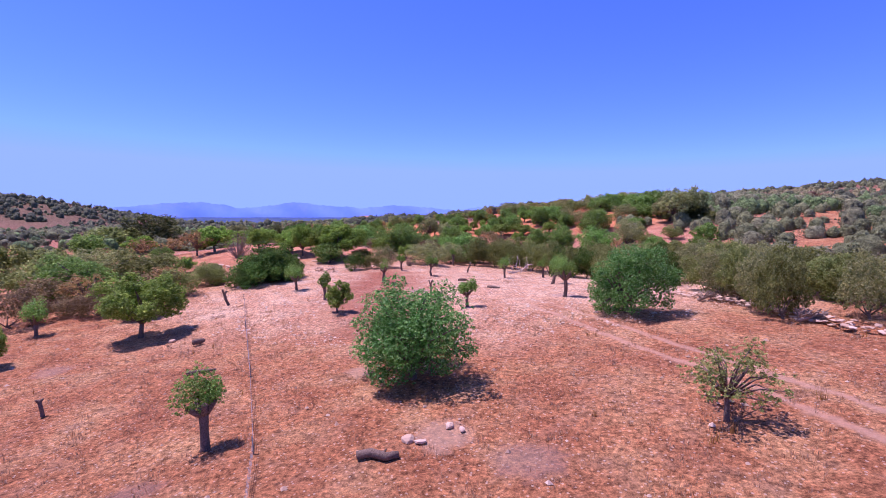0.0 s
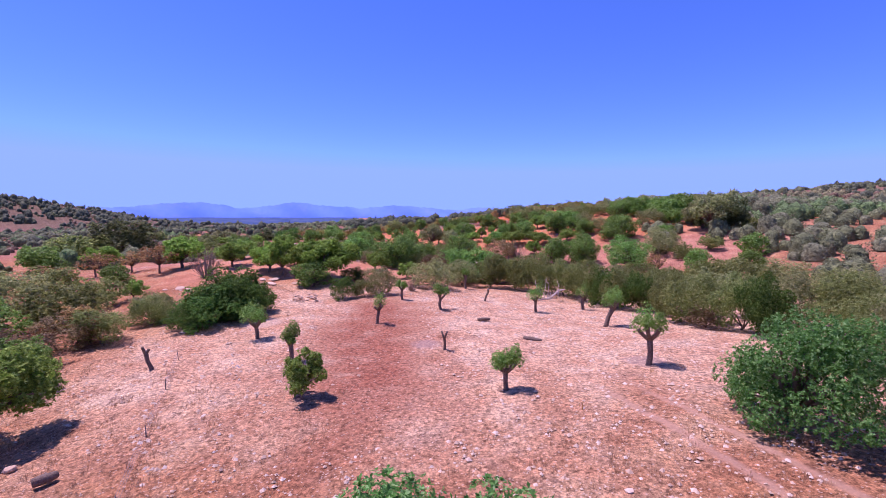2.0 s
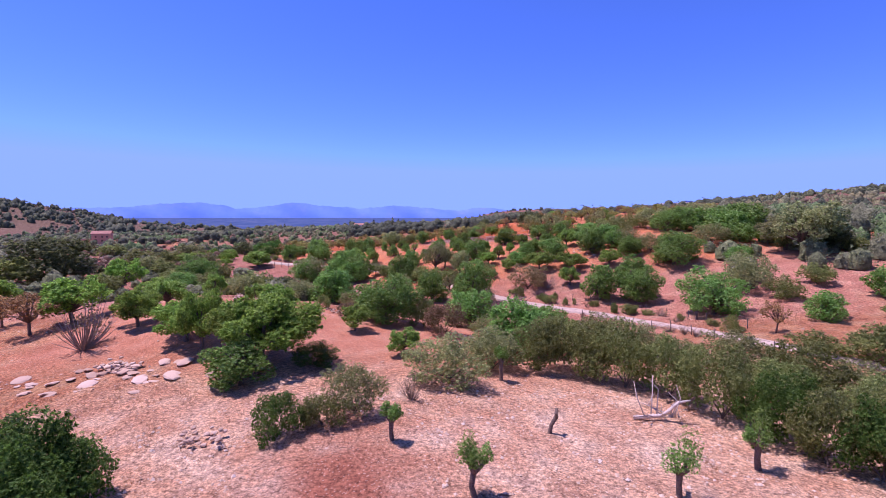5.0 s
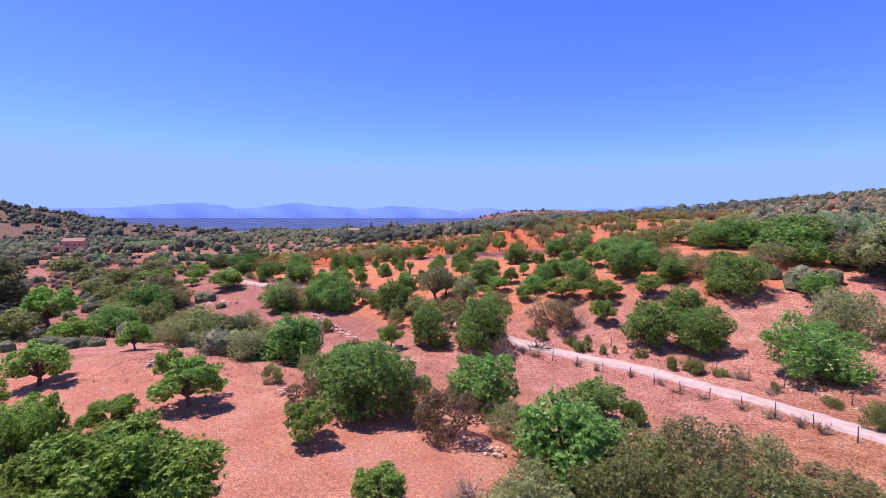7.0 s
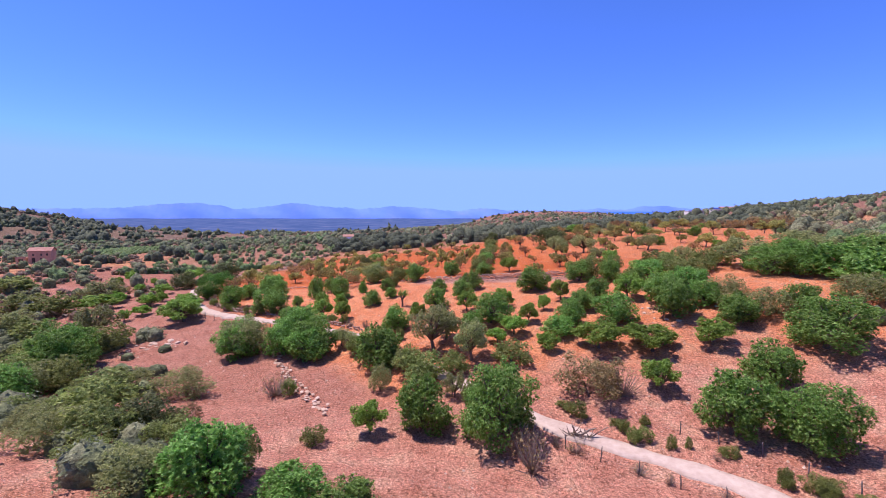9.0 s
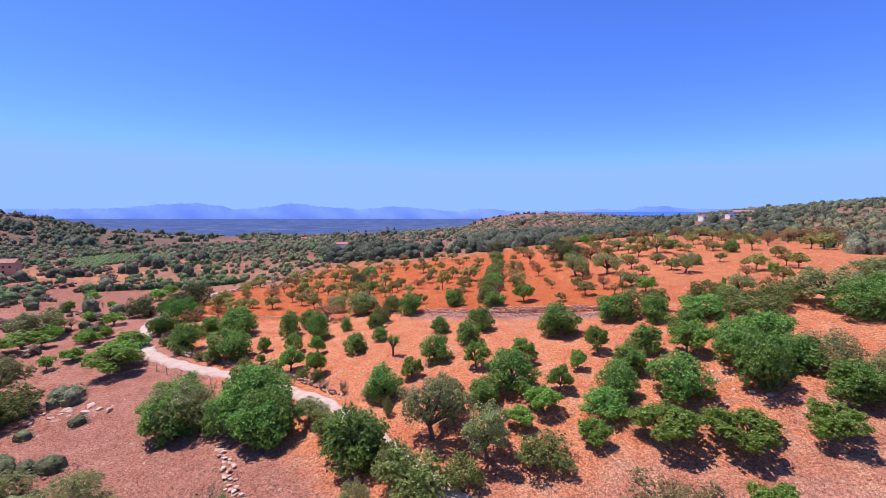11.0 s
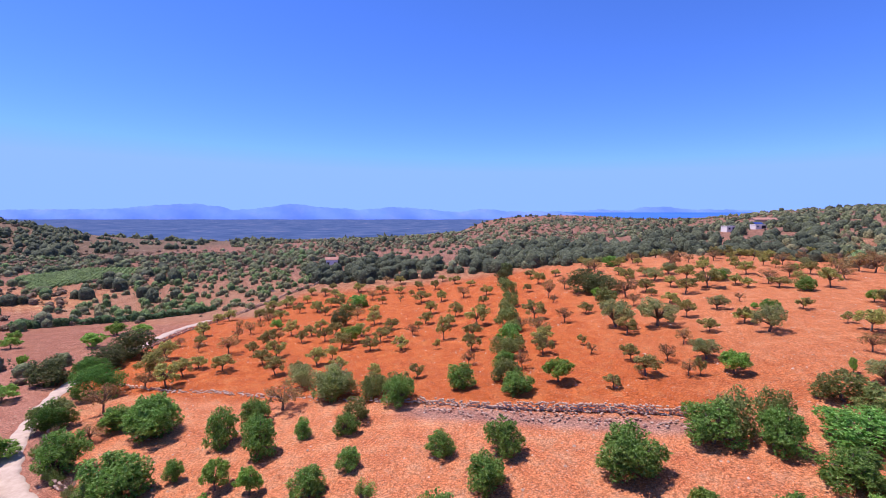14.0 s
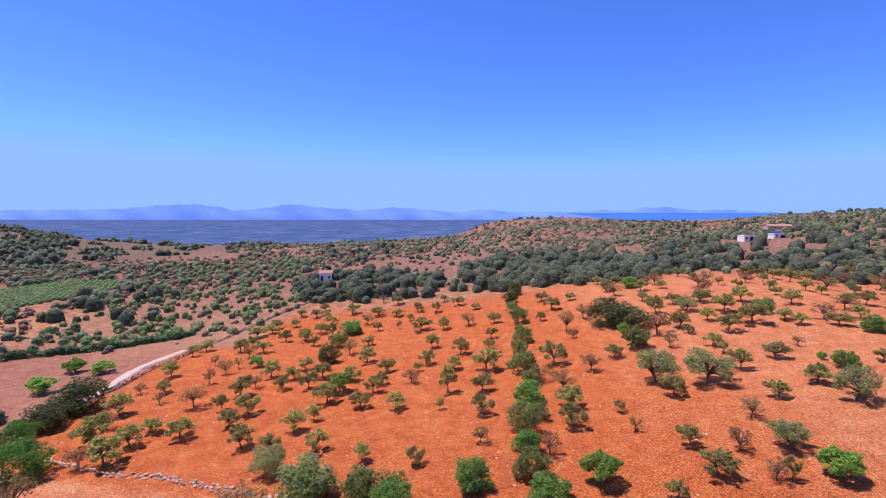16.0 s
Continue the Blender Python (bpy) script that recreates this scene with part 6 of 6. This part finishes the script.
orchard("carob", "trees on the west slope", [(-9.2, 83.5, 7, 5), (-11.1, 85.4, 3, 3.1), (-0.5, 86.9, 5.3, 4.1), (-16.6, 65.4, 4.2, 2.8)])
orchard("brush", "trees on the west slope", [(-13, 83.6, 2.7, 1.6), (-3, 80.5, 4.1, 3.1)])
orchard("thicket", "trees on the west slope", [(-2, 73.4, 2.9, 1), (-33.2, 73.2, 4.1, 3.8), (-5.1, 63.6, 1.6, 1.4)])
orchard("thicket", "trees in the valley", [(24.7, 94.7, 1.7, 1), (24.3, 90.1, 1, 0.8), (3.2, 101, 3.2, 3.2), (2.4, 103.4, 2.6, 2.4),
    (13.5, 111.2, 3.2, 2.6), (-21.6, 116.2, 3.6, 2.3), (17.3, 101.8, 0.7, 0.8)])
orchard("brush", "trees in the valley", [(10.5, 111.4, 6.1, 3.9)])
orchard("oak", "trees in the valley", [(-26.8, 102.9, 5, 3.3)])
orchard("rust", "trees on the west slope", [(-42.6, 78.6, 4.8, 4.2), (-49.9, 83.4, 4, 3.3)])
orchard("mastic", "trees on the west slope", [(-11.7, 58.6, 2.6, 2.2), (-12.6, 69.1, 3.3, 1.5)])
orchard("shrub", "shrub belt below the hill", [(10, 68.3, 4.1, 4.7), (12.5, 66.5, 3.9, 4.4), (14, 63.2, 4, 4.5), (15.9, 57.6, 3.6, 3.9),
    (18.2, 54.6, 3.3, 3.6), (17.9, 52.4, 2.9, 3.9), (21.3, 66.7, 4.8, 3.9), (24.5, 62.3, 4.6, 3.2), (19.2, 56.8, 5.1, 4.2), (18.2, 48.8, 4.7, 4),
    (19.7, 45.2, 3.8, 4), (32.2, 65.1, 6.7, 4.1), (27.9, 37.4, 4.3, 3.5), (25.4, 30.6, 3.4, 3)])
orchard("mastic", "shrub belt below the hill", [(15, 60, 3.9, 4), (17, 55.9, 3.5, 3.7), (19.6, 42.5, 3.4, 4)])
orchard("wild_olive", "shrub belt below the hill", [(24.1, 65.8, 4.7, 2.8), (36.4, 64.2, 6.6, 4), (23.3, 36.9, 4.4, 3.5), (36.8, 55.9, 5.5, 4),
    (22, 23.9, 3.2, 3.4)])
orchard("rust", "trees in the valley", [(30.4, 81.9, 2.9, 3.2)])
orchard("brush", "shrub belt below the hill", [(18, 46.6, 2.3, 1.7)])
orchard("fig", "carobs of the lower orchard", [(5.2, 124.6, 3.2, 2.3), (2.9, 122.7, 2.7, 1.7), (8.2, 119.9, 2.6, 2.1), (14.1, 119.7, 5.1, 3.1),
    (19.5, 118.3, 5.6, 2.9)])
orchard("carob", "carobs of the lower orchard", [(10.5, 123.7, 4, 2.3)])
orchard("olive", "carobs of the lower orchard", [(-3.3, 124.8, 3.5, 3.9)])
orchard("shrub", "carobs of the lower orchard", [(3.9, 118.1, 4.4, 2.3)])
orchard("shrub", "shrub belt below the hill", [(20.6, 36.7, 3.4, 3.2), (19.6, 30.4, 3.3, 3.9), (18.3, 25, 2.8, 3.7), (25.7, 42.2, 4.9, 3.8),
    (25.7, 34.9, 3.9, 3.6), (21.5, 60.4, 4.7, 3.7), (23.6, 49.8, 4.3, 3.9), (19.1, 65.5, 4.4, 3.2)])
orchard("wild_olive", "shrub belt below the hill", [(19.5, 32.7, 3.3, 3.5), (18.7, 27.1, 3.1, 3.7), (25.2, 47.1, 5, 3.9), (25.9, 38.6, 4.4, 3.8),
    (22.4, 53.9, 4.7, 4)])
orchard("brush", "shrub belt below the hill", [(19.6, 31.1, 1.5, 1.1)])
orchard("shrub", "scrub beside the first hill", [(-41, 48.2, 6.3, 4.6), (-53, 61.6, 6.5, 4.4)])
orchard("rust", "scrub beside the first hill", [(-32.7, 41.3, 3.8, 3.2)])
orchard("brush", "scrub beside the first hill", [(-28, 40.4, 4.4, 2.4)])
orchard("wild_olive", "scrub beside the first hill", [(-47.4, 60.8, 6.5, 4.1), (-26.7, 52, 3.7, 2.3)])
orchard("brush", "scrub beside the first hill", [(-28.2, 45.4, 4.4, 2.5)])
orchard("rust", "scrub beside the first hill", [(-54.2, 73.9, 5.9, 3.1)])
orchard("shrub", "scrub in the western valley", [(-45.4, 117, 5.6, 3.6), (-23.2, 99.9, 3.7, 2.5), (-39.1, 114.9, 5.3, 3), (-51.2, 117.2, 5.6, 3.4),
    (-26.1, 95.9, 3.2, 2), (-50.8, 131.3, 6.3, 3.6)])
orchard("wild_olive", "scrub in the western valley", [(-35.9, 108.1, 4.8, 2.9), (-36.9, 104.2, 4.4, 2.1), (-17.5, 95.2, 3.5, 2.6),
    (-20.4, 95.3, 3.5, 1.9)])
orchard("brush", "scrub in the western valley", [(-25.7, 106, 2.9, 2.1)])
orchard("carob", "scrub in the western valley", [(-53.1, 123, 6.2, 3.8)])


# ---------------------------------------------------------------- vine field and hedge in the west
def vines(label="low green vine rows in a western field"):
    rng = np.random.default_rng(31)
    spots = []
    for r in np.arange(-60, 60, 2.1):
        for s in np.arange(-60, 60, 1.5):
            x, y = -168 - r * 0.75 - s * 0.5, 305 + s * 0.86 - r * 0.66
            if inside(np.array(x), np.array(y), VINES):
                spots.append((x, y, 2.2, 1.2 + 0.2 * rng.random()))
    wood("vineyard", spots, "fig", 30, 0.25, label, 32)


vines()
wood("field_hedge", [(-109 + 0.8 * k + 0.4 * math.sin(k * 2.1), 216 + 0.78 * k + 0.5 * math.sin(k * 1.3), 3.0 + 0.7 * math.sin(k * 1.7), 2.3 + 0.5 * math.sin(k * 0.9)) for k in range(42)], "mastic", 130, 0.13,
     "dense green hedge between the western fields", 33)

# ---------------------------------------------------------------- verges of the lane
verge = random.Random(77)
for (ax_, ay_), (bx_, by_) in zip(LANE[7:15], LANE[8:16]):
    for k in range(4):
        t_ = (k + verge.random()) / 4
        nx_, ny_ = by_ - ay_, -(bx_ - ax_)
        ln_ = math.hypot(nx_, ny_)
        off_ = verge.uniform(2.2, 3.4)
        plant(verge.choice(["shrub", "shrub", "olive", "thicket"]), ax_ + (bx_ - ax_) * t_ + nx_ / ln_ * off_, ay_ + (by_ - ay_) * t_ + ny_ / ln_ * off_,
              verge.uniform(0.8, 1.6), verge.uniform(0.8, 1.5), "small bushes along the lane")
for (ax_, ay_), (bx_, by_) in zip(LANE[2:6], LANE[3:7]):
    for k in range(6):
        t_ = (k + verge.random()) / 6
        nx_, ny_ = by_ - ay_, -(bx_ - ax_)
        ln_ = math.hypot(nx_, ny_)
        off_ = verge.uniform(-2.6, -1.9) if k % 3 else verge.uniform(2.4, 4.0)
        plant("thicket" if k % 3 else "shrub", ax_ + (bx_ - ax_) * t_ + nx_ / ln_ * off_, ay_ + (by_ - ay_) * t_ + ny_ / ln_ * off_,
              verge.uniform(0.9, 1.8), verge.uniform(0.5, 1.0), "low dry brush along the lane")

for (ax_, ay_), (bx_, by_) in zip(LANE[5:8], LANE[6:9]):
    for k in range(5):
        t_ = (k + verge.random()) / 5
        nx_, ny_ = by_ - ay_, -(bx_ - ax_)
        ln_ = math.hypot(nx_, ny_)
        off_ = -verge.uniform(1.8, 2.6)
        plant(verge.choice(["shrub", "olive", "shrub"]), ax_ + (bx_ - ax_) * t_ + nx_ / ln_ * off_, ay_ + (by_ - ay_) * t_ + ny_ / ln_ * off_,
              verge.uniform(1.8, 3.0), verge.uniform(1.5, 2.6), "bushes hiding the lane")

# ---------------------------------------------------------------- stubble, weeds and loose stones
def straw(name, n, x0, x1, y0, y1, keep, h0, h1, mat, label, seed, blades=5):
    rng = np.random.default_rng(seed)
    x, y = rng.uniform(x0, x1, n), rng.uniform(y0, y1, n)
    ok = keep(x, y)
    x, y = x[ok], y[ok]
    z = ground_z(x, y) + roughness(x, y)
    n = len(x)
    h = rng.uniform(h0, h1, (n, blades))
    a = rng.uniform(0, 6.283, (n, blades))
    spread = rng.uniform(0.1, 0.5, (n, blades)) * h
    bx = x[:, None] + rng.normal(size=(n, blades)) * 0.06
    by = y[:, None] + rng.normal(size=(n, blades)) * 0.06
    w = 0.006 + 0.012 * rng.random((n, blades))
    p0 = np.stack([bx - w * np.sin(a), by + w * np.cos(a), np.repeat(z[:, None], blades, 1) - 0.03], -1)
    p1 = np.stack([bx + w * np.sin(a), by - w * np.cos(a), np.repeat(z[:, None], blades, 1) - 0.03], -1)
    p2 = np.stack([bx + spread * np.cos(a), by + spread * np.sin(a), z[:, None] + h], -1)
    v = np.stack([p0, p1, p2], 2).reshape(-1, 3)
    return tagged(new(name, mesh_of(name, v, np.arange(len(v)).reshape(-1, 3), mat)), label, "grass", kind="stuff")


STRAW = leaf_material("dry_straw", (0.36, 0.18, 0.09), (0.5, 0.29, 0.15), (0.66, 0.46, 0.27), 0.3)
GOLD = leaf_material("yellow_weed", (0.4, 0.2, 0.04), (0.5, 0.28, 0.06), (0.55, 0.36, 0.1), 0.2)
def clump(x, y):
    """Uneven tufts: waves of several lengths and directions laid over one another."""
    w = sum(np.sin(x * k * math.cos(a) + y * k * math.sin(a) + 3 * np.sin(0.21 * k * (x * math.sin(a) - y * math.cos(a)) + a)) for k, a in ((0.37, 0.3), (0.83, 2.2), (1.9, 1.2), (3.1, 2.8), (5.3, 0.9)))
    return w > -0.1


straw("stubble_grass", 60000, -40, 34, 6, 66, lambda x, y: clump(x, y) & ~((np.hypot((x - 4) / 22, (y - 46) / 16) < 1) & patchy(x, y, 0.35, -0.7)), 0.04, 0.13, STRAW, "dry red-brown stubble grass on the hill", 41, 6)
straw("valley_grass", 20000, -30, 40, 84, 124, lambda x, y: patchy(x, y, 0.3, -0.4), 0.06, 0.2, STRAW, "dry straw-coloured grass in the valley", 42, 5)
straw("orchard_stubble", 14000, -40, 70, 122, 190, lambda x, y: patchy(x, y, 0.6, -0.2), 0.08, 0.2, STRAW, "thin dry stubble under the orchard trees", 43, 4)
straw("yellow_weeds", 260, -20, 20, 8, 40, lambda x, y: patchy(x, y, 0.9, 0.7), 0.25, 0.5, GOLD, "tufts of golden dry weeds in the stubble", 44, 9)


def pebbles(name, n, x0, x1, y0, y1, keep, s0, s1, label, seed):
    rng = np.random.default_rng(seed)
    x, y = rng.uniform(x0, x1, n), rng.uniform(y0, y1, n)
    ok = keep(x, y)
    x, y = x[ok], y[ok]
    n = len(x)
    z = ground_z(x, y) + roughness(x, y)
    s = s0 + (s1 - s0) * rng.random(n) ** 3
    oct_ = np.array([(1, 0, -0.15), (0, 1, -0.15), (-1, 0, -0.15), (0, -1, -0.15), (0, 0, 0.6)], float)
    v = oct_[None] * (1 + 0.5 * rng.normal(size=(n, 5, 1)).clip(-1, 1) * 0.5) * s[:, None, None]
    a = rng.uniform(0, 6.283, n)
    c, sn = np.cos(a)[:, None], np.sin(a)[:, None]
    v = np.stack([x[:, None] + c * v[..., 0] - sn * v[..., 1], y[:, None] + sn * v[..., 0] + c * v[..., 1], z[:, None] + v[..., 2]], -1).reshape(-1, 3)
    q = np.array([(0, 1, 4), (1, 2, 4), (2, 3, 4), (3, 0, 4), ])
    f = (q[None] + 5 * np.arange(n)[:, None, None]).reshape(-1, 3)
    return tagged(new(name, mesh_of(name, v, f, PEBBLE if name == "crest_stones" else STONE)), label, "stones", kind="stuff")


worn = lambda x, y: (np.abs(x + 6.75 + 0.12 * (y - 45)) < 4) & (y > 29) & (y < 61)   # the brown swathe is free of stones
crest = lambda x, y: ~worn(x, y) & (np.hypot((x - 2) / 26, (y - 46) / 22) < 1) & (patchy(x, y, 0.8, -0.5))
pebbles("crest_stones", 34000, -30, 34, 24, 74, crest, 0.03, 0.13, "small pale stones littering the hill's crest", 51)
pebbles("field_stones", 5000, -45, 40, 6, 75, lambda x, y: patchy(x, y, 0.5, -0.2), 0.03, 0.13, "small pale stones in the red soil", 52)
pebbles("valley_stones", 5000, -55, 60, 78, 150, lambda x, y: patchy(x, y, 0.3, 0.0), 0.04, 0.2, "loose stones in the valley field", 53)
pebbles("orchard_stones", 9000, -60, 100, 145, 250, lambda x, y: patchy(x, y, 0.3, -0.3), 0.04, 0.2, "loose pale stones in the tilled orange soil", 54)
